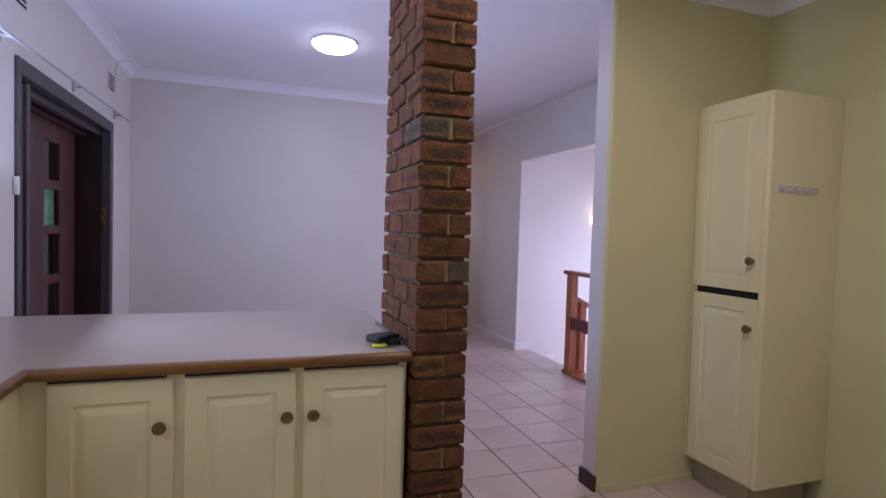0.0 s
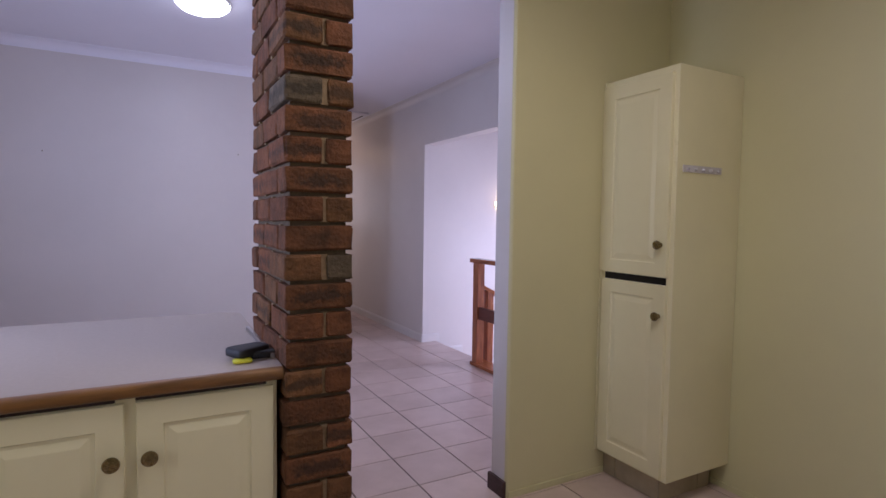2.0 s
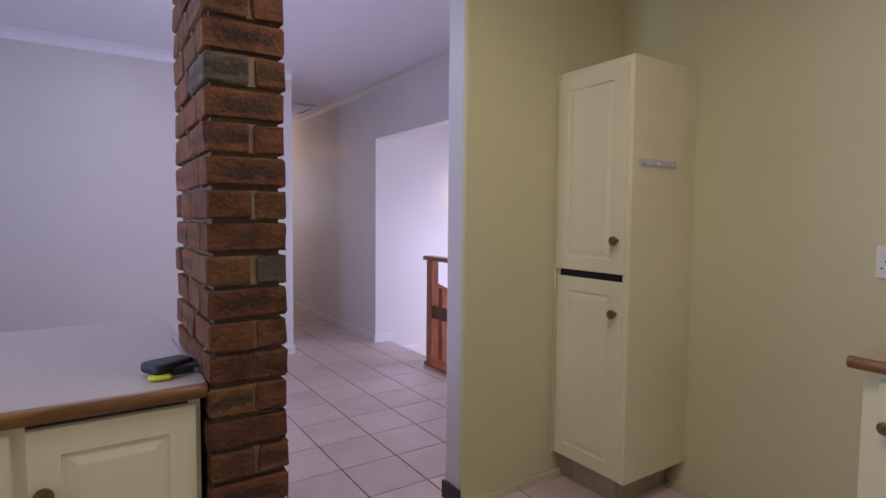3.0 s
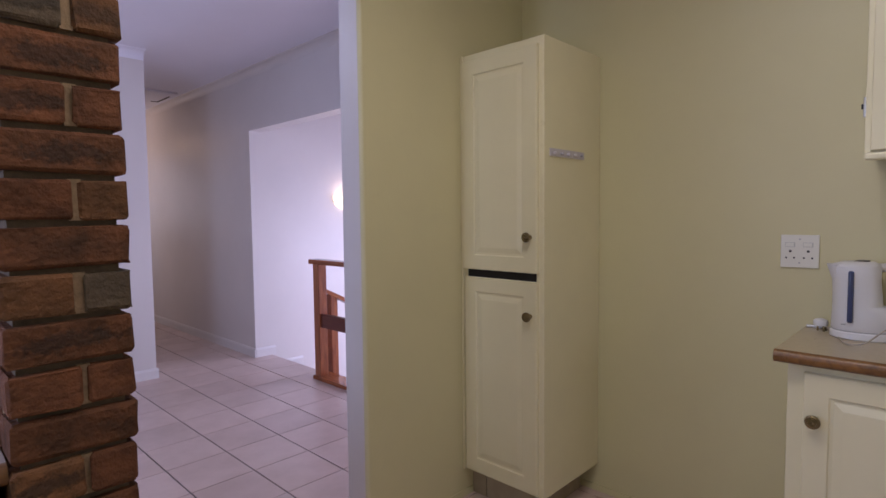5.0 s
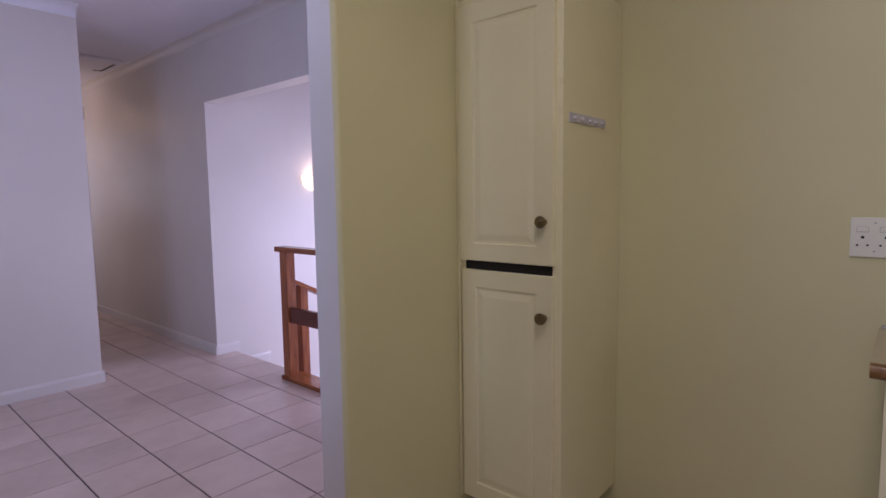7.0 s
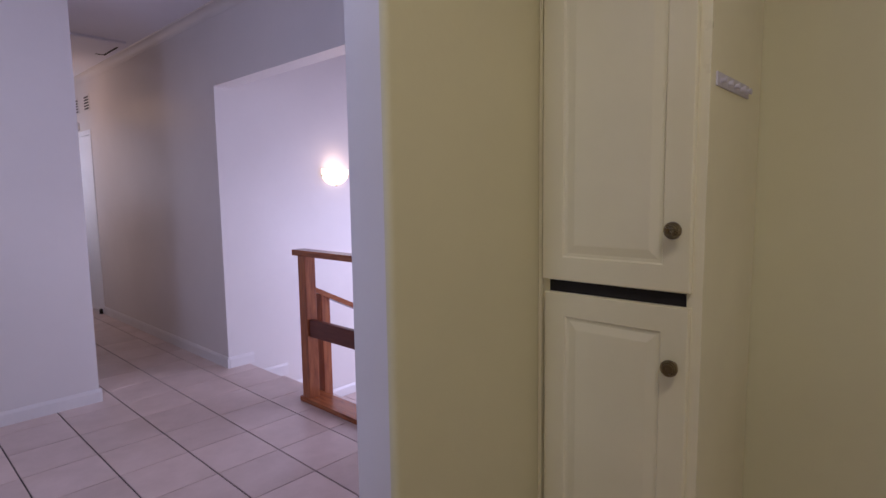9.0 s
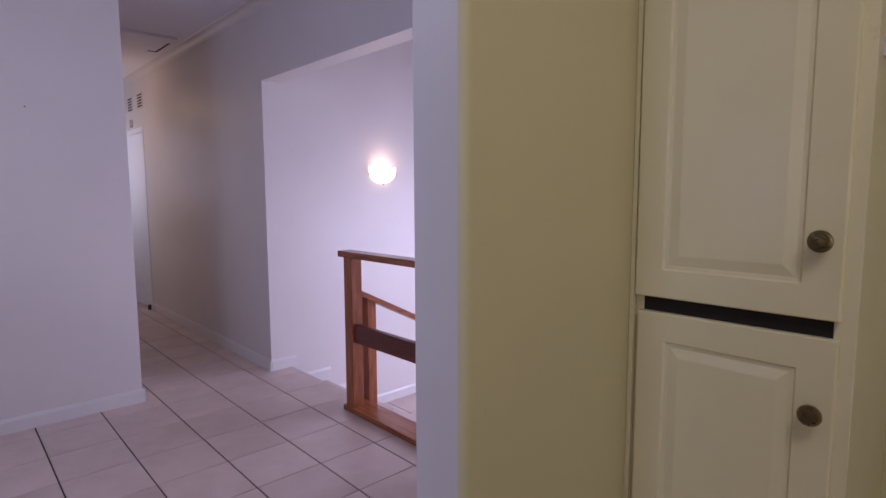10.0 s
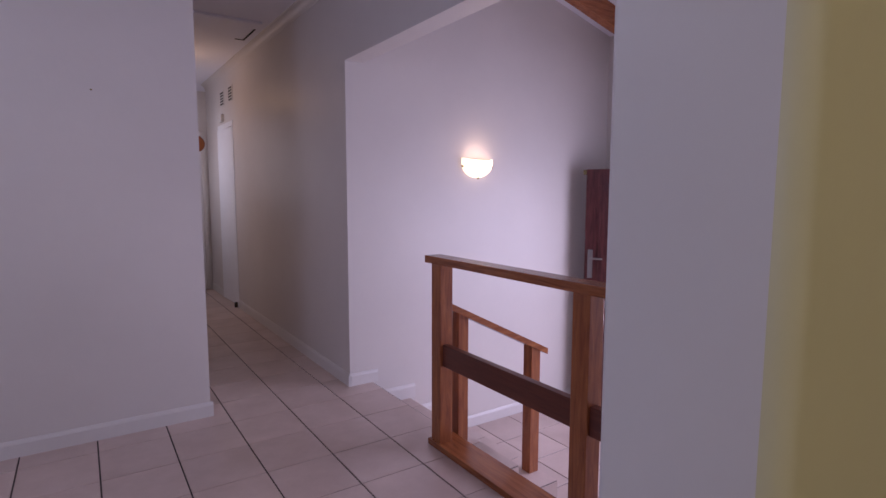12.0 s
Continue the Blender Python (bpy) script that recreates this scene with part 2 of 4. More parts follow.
low_floor = structure("entrance_floor", B(2.9, 2.2, LOW - 0.1, 5.6, FAR + 0.2, LOW - 0.006), M_GROUT, "pinkish beige square ceramic tile floor of the entrance hall", "floor")

W = structure
bm = bmesh.new()
box(bm, WEST - 0.22, 3.0, 2.088, WEST, 4.82, CEIL)
box(bm, WEST - 0.22, 4.82, 0, WEST, FAR, CEIL)
box(bm, WEST - 0.22, 2.84, 0, WEST, 3.0, CEIL)
box(bm, WEST - 0.22, 2.0, 0, WEST, 2.84, 1.02)
box(bm, WEST - 0.22, 2.0, 2.08, WEST, 2.84, CEIL)
box(bm, WEST - 0.22, 1.36, 0, WEST, 2.0, CEIL)
box(bm, WEST - 0.22, 0.24, 0, WEST, 1.36, 1.12)
box(bm, WEST - 0.22, 0.24, 2.08, WEST, 1.36, CEIL)
box(bm, WEST - 0.22, BACK, 0, WEST, 0.24, CEIL)
W("wall_west", bm, M_WALL, "off-white painted plaster wall with a wide doorway", "wall")
W("wall_far", B(WEST - 0.22, FAR, 0, PASS, FAR + 0.15, CEIL), M_WALL, "off-white painted plaster wall of the dining room", "wall")
W("wall_passage", B(PASS - 0.15, FAR + 0.15, 0, PASS, END, CEIL), M_WALL, "off-white painted passage wall", "wall")
for q in ((EAST, FAR, 0, EAST + 0.13, 8.52, CEIL), (EAST, 9.22, 0, EAST + 0.13, END, CEIL)):
    W("wall_hall", B(*q), M_WALL, "off-white painted hall wall", "wall")
W("lintel_hall", B(EAST, 8.52, 2.06, EAST + 0.13, 9.22, CEIL), M_WALL, "off-white painted wall over the passage door", "wall")
W("lintel_stairs", B(EAST, PART1, 2.135, EAST + 0.13, FAR, CEIL), M_WALL, "off-white painted wall over the stair opening", "wall")
W("wall_end", B(PASS - 0.15, END, 0, EAST + 0.3, END + 0.15, CEIL), M_WALL, "cream painted end wall of the passage", "wall")
W("wall_lamp", B(EAST + 0.13, FAR, LOW, 5.6, FAR + 0.15, 3.6), M_WALL, "off-white painted wall of the stair hall", "wall")
W("wall_entrance", B(5.35, 4.55, LOW, 5.5, FAR, 3.2), M_WALL, "off-white painted wall beside the front door", "wall")
W("wall_entrance_south", B(EAST + 0.13, 2.2, LOW, 5.5, 2.31, 3.6), M_WALL, "off-white painted wall of the stair hall", "wall")
W("wall_under_landing", B(EAST, PART1, LOW, EAST + 0.13, 4.3, -0.12), M_WALL, "painted face under the landing", "wall")
bm = B(5.35, 2.31, LOW, 5.5, 2.6, 3.2)
box(bm, 5.35, 2.6, 1.55, 5.5, 4.55, 3.2)
W("wall_entrance_east", bm, M_WALL, "off-white painted wall over the front doorway", "wall")


def prism(points, z0, z1):
    """A plan outline raised from z0 to z1."""
    bm = bmesh.new()
    lo, hi = [[bm.verts.new((x, y, z)) for x, y in points] for z in (z0, z1)]
    n = len(points)
    for i in range(n):
        bm.faces.new((lo[i], lo[(i + 1) % n], hi[(i + 1) % n], hi[i]))
    bm.faces.new(hi)
    bm.faces.new(lo[::-1])
    bmesh.ops.recalc_face_normals(bm, faces=bm.faces)
    return bm


R0, R1 = 0.016, 0.007
round_near = [(JAMB + R0 - R0 * math.cos(radians(d)), PART0 + R0 - 0.003 - R0 * math.sin(radians(d))) for d in range(0, 91, 10)]
round_far = [(JAMB + R1 - R1 * math.sin(radians(d)), PART1 - R1 + R1 * math.cos(radians(d))) for d in range(0, 91, 15)]
W("wall_partition", prism([(EAST + 0.13, PART0 + R0 - 0.003), (EAST + 0.13, PART1)] + round_far + [(JAMB, PART0 + R0 - 0.003)], 0, CEIL), M_WALL, "off-white painted partition wall between kitchen and hall", "wall", True)
W("wall_partition_lining", prism(round_near + [(KEAST, PART0 - 0.003), (KEAST, PART0 + R0 - 0.003)], 0, CEIL), M_KWALL, "cream painted kitchen face of the partition with a rounded corner", "wall", True)
W("wall_kitchen_east", B(KEAST, BACK, 0, KEAST + 0.15, PART0, CEIL), M_KWALL, "cream painted kitchen wall", "wall")
bm = B(WEST - 0.22, BACK - 0.2, 0, 0.9, BACK, CEIL)
box(bm, 0.9, BACK - 0.2, 0, 2.5, BACK, 1.0)
box(bm, 0.9, BACK - 0.2, 2.1, 2.5, BACK, CEIL)
box(bm, 2.5, BACK - 0.2, 0, KEAST + 0.15, BACK, CEIL)
W("wall_kitchen_back", bm, M_KWALL, "cream painted kitchen wall behind the room", "wall")
W("ceiling", B(WEST - 0.22, BACK - 0.2, CEIL, EAST + 0.14, END + 0.15, CEIL + 0.1), M_CEIL, "flat white painted ceiling", "ceiling")


def slope_box(bm, y0, y1, h0, h1, x0=2.96, x1=5.5, zref=2.74, xref=4.5, k=-0.27):
    r = bmesh.ops.create_cube(bm, size=1.0)
    for v in r["verts"]:
        x = x0 if v.co.x < 0 else x1
        v.co = Vector((x, y0 if v.co.y < 0 else y1, zref + k * (x - xref) + (h0 if v.co.z < 0 else h1)))
    return bm


W("ceiling_stair", slope_box(bmesh.new(), 2.2, FAR, 0.16, 0.24), M_CEIL, "sloping white ceiling of the stair hall", "ceiling")
beam = part("ceiling_beam", slope_box(bmesh.new(), 5.12, 5.2, 0.0, 0.159), M_RAIL)
beam.data.materials[0] = M_RAIL_X
tagged(beam, "varnished orange-brown timber rafter under the sloping ceiling", "beam")


def cornice(name, p, q, side, size=0.085, lip=0.006, paint=None):
    """A coved cornice from p to q along a wall; side: the way into the room."""
    p, q, s = Vector((*p, 0)), Vector((*q, 0)), Vector((*side, 0))
    prof = [(0.0, CEIL), (0.0, CEIL - size)] + [(size * (1 - math.cos(a)) * 0.9 + lip, CEIL - size + size * math.sin(a) * 0.9) for a in [radians(d) for d in (0, 18, 36, 54, 72, 90)]] + [(size, CEIL)]
    bm = bmesh.new()
    rings = [[bm.verts.new(e + s * d + Vector((0, 0, z - 0.001))) for d, z in prof] for e in (p, q)]
    n = len(prof)
    for i in range(n):
        bm.faces.new((rings[0][i], rings[0][(i + 1) % n], rings[1][(i + 1) % n], rings[1][i]))
    bm.faces.new(rings[0])
    bm.faces.new(rings[1])
    bmesh.ops.recalc_face_normals(bm, faces=bm.faces)
    return structure(name, bm, paint or M_CEIL, "white coved plaster cornice", "cornice", True)


cornice("cornice", (WEST, 1.8), (WEST, FAR), (1, 0))
cornice("cornice", (WEST, FAR), (PASS, FAR), (0, -1), 0.075, 0.002)
# Wall colour dims this run, since its facing catches less light.
cornice("cornice", (EAST, PART1), (EAST, END), (-1, 0), 0.065, 0.002, M_WALL)
cornice("cornice", (JAMB, PART0 - 0.004), (KEAST, PART0 - 0.004), (0, -1))
cornice("cornice", (KEAST, BACK), (KEAST, PART0), (-1, 0))
cornice("cornice", (PASS, END), (EAST, END), (0, -1), 0.07)


def skirting(p, q, side, h=0.085, z=0.0, t=0.014):
    p, q, s = Vector((*p, z)), Vector((*q, z)), Vector((*side, 0))
    prof = [(0, 0), (t, 0), (t, h - 0.018), (t - 0.004, h - 0.008), (t - 0.008, h), (0, h)]
    bm = bmesh.new()
    rings = [[bm.verts.new(e + s * d + Vector((0, 0, zz))) for d, zz in prof] for e in (p, q)]
    n = len(prof)
    for i in range(n):
        bm.faces.new((rings[0][i], rings[0][(i + 1) % n], rings[1][(i + 1) % n], rings[1][i]))
    bm.faces.new(rings[0])
    bm.faces.new(rings[1])
    bmesh.ops.recalc_face_normals(bm, faces=bm.faces)
    return structure("baseboard", bm, M_TRIM, "white painted skirting board", "baseboard")


skirting((WEST, FAR), (PASS + 0.014, FAR), (0, -1))
skirting((PASS, FAR), (PASS, END), (1, 0))
skirting((EAST, FAR - 0.012), (EAST, 8.48), (-1, 0))
skirting((EAST, 9.26), (EAST, END), (-1, 0))
skirting((PASS, END), (EAST, END), (0, -1))
skirting((EAST + 0.002, FAR), (3.035, FAR), (0, -1))
skirting((3.035, FAR), (3.335, FAR), (0, -1), 0.10, -0.178)
skirting((3.335, FAR), (3.635, FAR), (0, -1), 0.10, -0.356)
skirting((3.635, FAR), (5.35, FAR), (0, -1), 0.09, LOW)

for q in ((JAMB + 0.01, PART0 - 0.011, 0, TX_FRONT, PART0 - 0.003, 0.032), (KEAST - 0.009, CE_END, 0, KEAST, 1.98, 0.03)):
    structure("baseboard", B(*q, bevel=0.002), M_KWALL, "low cream painted strip at the foot of the kitchen wall", "baseboard")

# ---- stairs down to the entrance ----
stairs = thing("stairs", "three steps covered with pinkish beige ceramic tiles", "stairs")
tagged(stairs, kind="structure")
SY = 4.29
for i, (x0, x1, z) in enumerate([(EAST + 0.13, 2.99, -0.006), (2.99, 3.29, -0.184), (3.29, 3.59, -0.362)]):
    part("step", B(x0, SY, LOW, x1, FAR, z), M_GROUT, stairs)

# ---- things ----
def panel_bm(w, h, t=0.02, rail=0.064, arch=0.0):
    """A raised-panel door in x and z, its front at y=0, hinged side at x=0."""
    bm = bmesh.new()
    rings = [(0.0, 0.0 + 0.003), (0.003, 0.0), (rail, 0.0), (rail + 0.004, 0.0055), (rail + 0.012, 0.006), (rail + 0.034, 0.001), (rail + 0.038, 0.0008)]
    loops = []
    for a, d in rings:
        loops.append([bm.verts.new(p) for p in ((a, d, a), (w - a, d, a), (w - a, d, h - a), (a, d, h - a))])
    back = [bm.verts.new(p) for p in ((0, t, 0), (w, t, 0), (w, t, h), (0, t, h))]
    loops.insert(0, back)
    for a, b in zip(loops, loops[1:]):
        for i in range(4):
            bm.faces.new((a[i], a[(i + 1) % 4], b[(i + 1) % 4], b[i]))
    bm.faces.new(loops[-1])
    bm.faces.new(back)
    bmesh.ops.recalc_face_normals(bm, faces=bm.faces)
    return bm


def knob(parent, x, z, y=0.0):
    k = lathe([(0.009, 0), (0.009, 0.002), (0.0065, 0.006), (0.006, 0.012), (0.011, 0.015), (0.0165, 0.019), (0.0175, 0.023), (0.0165, 0.026), (0.014, 0.0265), (0.013, 0.0285), (0.0105, 0.0285), (0.0095, 0.031), (0.004, 0.0315), (0.003, 0.033)], 20, Matrix.Translation((x, y, z)) @ Matrix.Rotation(radians(90), 4, "X") @ Matrix.Scale(1.2, 4))
    return part("knob", k, M_BRASS, parent, "aged brass ringed knob", True)


def cabinet_door(parent, m, w, h, kx, kz):
    d = part("door", panel_bm(w, h), M_CAB, parent)
    d.matrix_local = m
    knob(d, kx, kz)
    return d


FACE_W = Matrix.Rotation(radians(-90), 4, "Z")   # a front that faces -x; its x runs towards -y
# tall cabinet
TX, TY0, TY1, TH = 2.277, 1.872, 2.31, 2.042
tall = thing("tall_cabinet", "tall narrow cream kitchen cupboard with two raised-panel doors", "cabinet")
part("body", B(TX, TY0, 0.135, KEAST - 0.03, TY1, TH, bevel=0.002), M_CAB, tall)
part("plinth", B(TX + 0.06, TY0 + 0.085, 0.0, KEAST - 0.035, TY1, 0.134), M_GROUT, tall)
for a, b in ((TY0 + 0.08, TY1 - 0.085), (TY1 - 0.081, TY1)):
    part("tile", B(TX + 0.055, a, 0.0, TX + 0.06, b, 0.133, bevel=0.001), M_KICK, tall)
for a, b in ((TX + 0.055, KEAST - 0.13), (KEAST - 0.126, KEAST - 0.036)):
    part("tile", B(a, TY0 + 0.08, 0.0, b, TY0 + 0.085, 0.133, bevel=0.001), M_KICK, tall)
part("filler", B(TX - 0.013, TY1 - 0.009, 0.135, TX - 0.001, PART0 - 0.004, TH, bevel=0.001), M_CAB, tall)
part("edge_bead", B(KEAST - 0.03, TY0 + 0.004, 0.135, KEAST - 0.002, TY0 + 0.02, TH), M_CAB, tall)
part("shelf_gap", B(TX - 0.002, TY0 + 0.036, 1.05, TX + 0.001, TY1 - 0.03, 1.083), M_GAP_SHADE, tall, "black strip for the shade in the gap between the doors")
cabinet_door(tall, Matrix.Translation((TX - 0.02, TY1 - 0.014, 1.085)) @ FACE_W, 0.40, 0.925, 0.367, 0.15)
cabinet_door(tall, Matrix.Translation((TX - 0.02, TY1 - 0.022, 0.15)) @ FACE_W, 0.392, 0.90, 0.360, 0.757)

# peninsula
pen = thing("base_cabinet", "cream painted kitchen base cabinet with three raised-panel doors under a worktop", "cabinet", "base cabinets")
part("body", B(WEST, 1.865, 0.095, 0.533, 2.45, 0.862, bevel=0.002), M_CAB, pen)
part("plinth", B(WEST, 1.915, 0, 0.50, 2.42, 0.094), M_KICK, pen, "beige tiled plinth")
for x0, x1, kx in ((-0.575, -0.234, 0.305), (-0.202, 0.142, 0.314), (0.168, 0.522, 0.031)):
    cabinet_door(pen, Matrix.Translation((x0, 1.850, 0.11)), x1 - x0, 0.735, kx, 0.59)
    # Dark strip in place of the shaded recess below the worktop edge.
    part("shadow_gap", B(x0, 1.861, 0.848, x1 - 0.02, 1.8645, 0.856), M_LINING_SHADE, pen, "dark narrow strip for the shade above the door")
pen2 = thing("base_cabinet", "cream painted kitchen base cabinet under the short return worktop", "cabinet", "base cabinets")
part("body", B(WEST, 0.2, 0.095, -0.645, 1.865, 0.862), M_CAB, pen2)
part("plinth", B(WEST, 0.2, 0, -0.69, 1.865, 0.094), M_KICK, pen2, "beige tiled plinth")
FACE_E = Matrix.Rotation(radians(90), 4, "Z")
cabinet_door(pen2, Matrix.Translation((-0.625, 1.30, 0.11)) @ FACE_E, 0.42, 0.735, 0.03, 0.60)
cabinet_door(pen2, Matrix.Translation((-0.625, 0.75, 0.11)) @ FACE_E, 0.42, 0.735, 0.39, 0.60)


top = thing("worktop", "beige laminate L-shaped worktop with a brown wooden edge", "worktop")
round_end = [(0.50 + 0.07 * math.sin(a), 2.80 + 0.07 * math.cos(a)) for a in [radians(90 - d) for d in range(0, 91, 15)]]
pts = [(WEST, 0.2), (-0.63, 0.2), (-0.63, 1.848), (0.545, 1.848)] + round_end + [(WEST, 2.87)]
part("slab", prism(pts, 0.862, 0.9), M_TOP, top)


def bullnose(name, path, parent, r=0.019, z=0.881):
    """A half-round wooden edge along a path of plan points."""
    bm = bmesh.new()
    P = [Vector((*p, 0)) for p in path]
    rings = []
    for i, p in enumerate(P):
        d0 = (P[i] - P[i - 1]).normalized() if i else (P[1] - P[0]).normalized()
        d1 = (P[i + 1] - P[i]).normalized() if i < len(P) - 1 else d0
        n0, n1 = Vector((d0.y, -d0.x, 0)), Vector((d1.y, -d1.x, 0))
        nn = (n0 + n1).normalized()
        nn /= max(0.5, nn.dot(n0))
        ring = []
        for dx, dz in ((0, -r), (0.008, -r), (0.017, -r * 0.7), (0.021, -r * 0.25), (0.021, r * 0.35), (0.017, r * 0.8), (0.009, r), (0, r)):
            ring.append(bm.verts.new(p + nn * dx + Vector((0, 0, z + dz))))
        rings.append(ring)
    for a, b in zip(rings, rings[1:]):
        for i in range(8):
            bm.faces.new((a[i], a[(i + 1) % 8], b[(i + 1) % 8], b[i]))
    bm.faces.new(rings[0])
    bm.faces.new(rings[-1])
    bmesh.ops.recalc_face_normals(bm, faces=bm.faces)
    return part(name, bm, M_EDGE, parent, "brown varnished half-round wooden edge", True)


bullnose("edge", [(-0.63, 0.2), (-0.63, 1.848), (0.545, 1.848)], top)

# kitchen counter by the east wall
CE = 1.054
ec = thing("base_cabinet", "cream painted kitchen base cabinet with a raised-panel door below the kettle", "cabinet", "base cabinets")
part("body", B(2.335, -0.6, 0.095, KEAST - 0.003, CE - 0.03, 0.870, bevel=0.002), M_CAB, ec)
part("plinth", B(2.385, -0.6, 0, KEAST - 0.003, CE - 0.05, 0.094), M_KICK, ec, "beige tiled plinth")
cabinet_door(ec, Matrix.Translation((2.315, CE - 0.075, 0.11)) @ FACE_W, 0.42, 0.735, 0.03, 0.597)
cabinet_door(ec, Matrix.Translation((2.315, CE - 0.525, 0.11)) @ FACE_W, 0.42, 0.735, 0.39, 0.615)
top2 = thing("worktop", "beige laminate worktop with a brown wooden edge below the socket", "worktop")
part("slab", B(2.305, -0.6, 0.871, KEAST - 0.002, CE, 0.908), mat("worktop_cream_laminate", (0.48, 0.40, 0.26), 0.3, colour2=(0.45, 0.37, 0.24), scale=60), top2)
bullnose("edge", [(2.305, CE), (2.305, -0.6)], top2, z=0.889)
up = thing("wall_cabinet", "cream painted kitchen wall cabinet with a raised-panel door", "cabinet")
part("body", B(2.47, -0.6, 1.50, KEAST - 0.003, 0.87, 2.2, bevel=0.002), M_CAB, up)
cabinet_door(up, Matrix.Translation((2.45, 0.855, 1.505)) @ FACE_W, 0.44, 0.69, 0.4, 0.08)

# brick pillar
PL = (0.546, 1.812, 0.748, 2.345)
pillar = thing("brick_pillar", "red-brown face-brick pillar with recessed rough mortar joints, from floor to ceiling", "pillar")
part("mortar", B(PL[0] + 0.017, PL[1] + 0.017, 0, PL[2] - 0.017, PL[3] - 0.017, CEIL), M_MORTAR_SHADED, pillar, "rough mortar, darkened for the shade in its recessed joints")

# balustrade
bal = thing("balustrade", "varnished reddish wooden balustrade along the stair opening", "balustrade")
BX = 2.875
part("base_beam", B(BX - 0.055, PART1, 0.0, BX + 0.095, 4.47, 0.032, bevel=0.003), M_RAIL_Y, bal)
for y in (4.41, 3.47, PART1 + 0.05):
    part("post", B(BX - 0.045, y - 0.04, 0.032, BX + 0.03, y + 0.04, 0.948, bevel=0.003), M_RAIL, bal)
part("handrail", B(BX - 0.055, PART1, 0.948, BX + 0.04, 4.50, 0.985, bevel=0.004), M_RAIL_Y, bal)
part("mid_rail", B(BX - 0.03, PART1, 0.435, BX + 0.005, 4.385, 0.545, bevel=0.003), M_RAILD, bal, "dark brown flat middle rail")
sr = thing("stair_rail", "varnished reddish wooden sloping handrail on two posts on the steps", "balustrade")
part("post", B(2.985, 4.43, -0.178, 3.05, 4.50, 0.68, bevel=0.003), M_RAIL, sr)
part("post", B(3.505, 4.43, -0.356, 3.575, 4.50, 0.412, bevel=0.003), M_RAIL, sr)
bm = bmesh.new()
r = bmesh.ops.create_cube(bm, size=1.0)
for v in r["verts"]:
    x = 2.90 if v.co.x < 0 else 3.625
    v.co = Vector((x, 4.42 if v.co.y < 0 else 4.51, 0.735 - 0.5 * (x - 2.90) + (-0.018 if v.co.z < 0 else 0.018)))
part("handrail", bm, M_RAIL_X, sr)

# lamps
dome = thing("ceiling_lamp", "round flat white glass ceiling lamp, lit, on the dining room ceiling", "lamp", m=pose(0.53, 4.0, CEIL))
part("shade", lathe([(0.162, -0.012), (0.158, -0.03), (0.13, -0.055), (0.08, -0.07), (0.002, -0.075)], 40), M_GLOW, dome, "lit white glass dome", True)
part("rim", lathe([(0.14, 0.0), (0.168, 0.0), (0.17, -0.014), (0.163, -0.018), (0.14, -0.018)], 40), M_TRIM, dome, smooth=True)

for i in range(3):
    a = radians(90 + 120 * i)
    part("clip", B(-0.006, -0.004, -0.03, 0.006, 0.006, -0.005), M_STEEL, dome, "small steel clip").location = (0.164 * math.cos(a), 0.164 * math.sin(a), 0)
sconce = thing("wall_lamp", "lit half-bowl frosted glass wall lamp with three small clips", "lamp", m=pose(3.88, FAR, 1.505))
bm = bmesh.new()
rows = []
for i in range(10):
    ph = radians(6 + 84 * min(i, 8) / 8)
    rr, z = 0.136 * math.sin(ph), 0.012 - 0.105 * math.cos(ph) + (0.028 if i == 9 else 0)
    rows.append([bm.verts.new((rr * math.cos(radians(a)), -max(0.006, rr * 0.75 * math.sin(radians(a))), z + (0.010 * math.cos(radians(2 * a)) if i == 9 else 0))) for a in range(0, 181, 10)])
for a, b in zip(rows, rows[1:]):
    for i in range(len(a) - 1):
        bm.faces.new((a[i], a[i + 1], b[i + 1], b[i]))
bmesh.ops.solidify(bm, geom=bm.faces[:], thickness=0.004)
part("shade", bm, M_SCONCE, sconce, "lit frosted glass half bowl", True)
part("backplate", B(-0.05, -0.012, -0.05, 0.05, 0, 0.05, bevel=0.004), M_TRIM, sconce, "white backplate")
for x, y, z in ((-0.137, -0.02, -0.01), (0.137, -0.02, -0.01), (0.0, -0.028, -0.096)):
    part("clip", B(x - 0.007, y - 0.006, z - 0.008, x + 0.007, y + 0.006, z + 0.008, bevel=0.002), M_BRASS, sconce, "small brass clip")

# hook strip on the tall cabinet
M_STRIP = mat("lilac_white_plastic", (0.56, 0.53, 0.57), 0.5)
hooks = thing("hook_strip", "white plastic strip with five small hooks stuck on the cupboard side", "hook rail", m=pose(2.315, TY0, 1.566))
part("strip", B(0, -0.004, 0, 0.272, 0.001, 0.032, bevel=0.001), M_STRIP, hooks)
for i in range(5):
    part("hook", lathe([(0.007, 0), (0.006, 0.008), (0.008, 0.013), (0.003, 0.015)], 10, Matrix.Translation((0.03 + 0.053 * i, -0.004, 0.014)) @ Matrix.Rotation(radians(90), 4, "X")), M_STRIP, hooks, smooth=True)

# brown skirting block at the partition's end
blk = part("skirting_block", B(JAMB - 0.018, PART0 - 0.002, 0, JAMB - 0.001, PART1 + 0.003, 0.082, bevel=0.002), wood("dark_skirting_wood", (0.045, 0.022, 0.02), (0.08, 0.04, 0.036), 0.6))
tagged(blk, "dark brown chipped wooden skirting piece at the wall end", "skirting")

# metal strip between worktop and pillar
strip = part("metal_strip", B(PL[0] - 0.014, 1.95, 0.9, PL[0] - 0.002, 2.42, 0.916, bevel=0.001), M_STEEL)
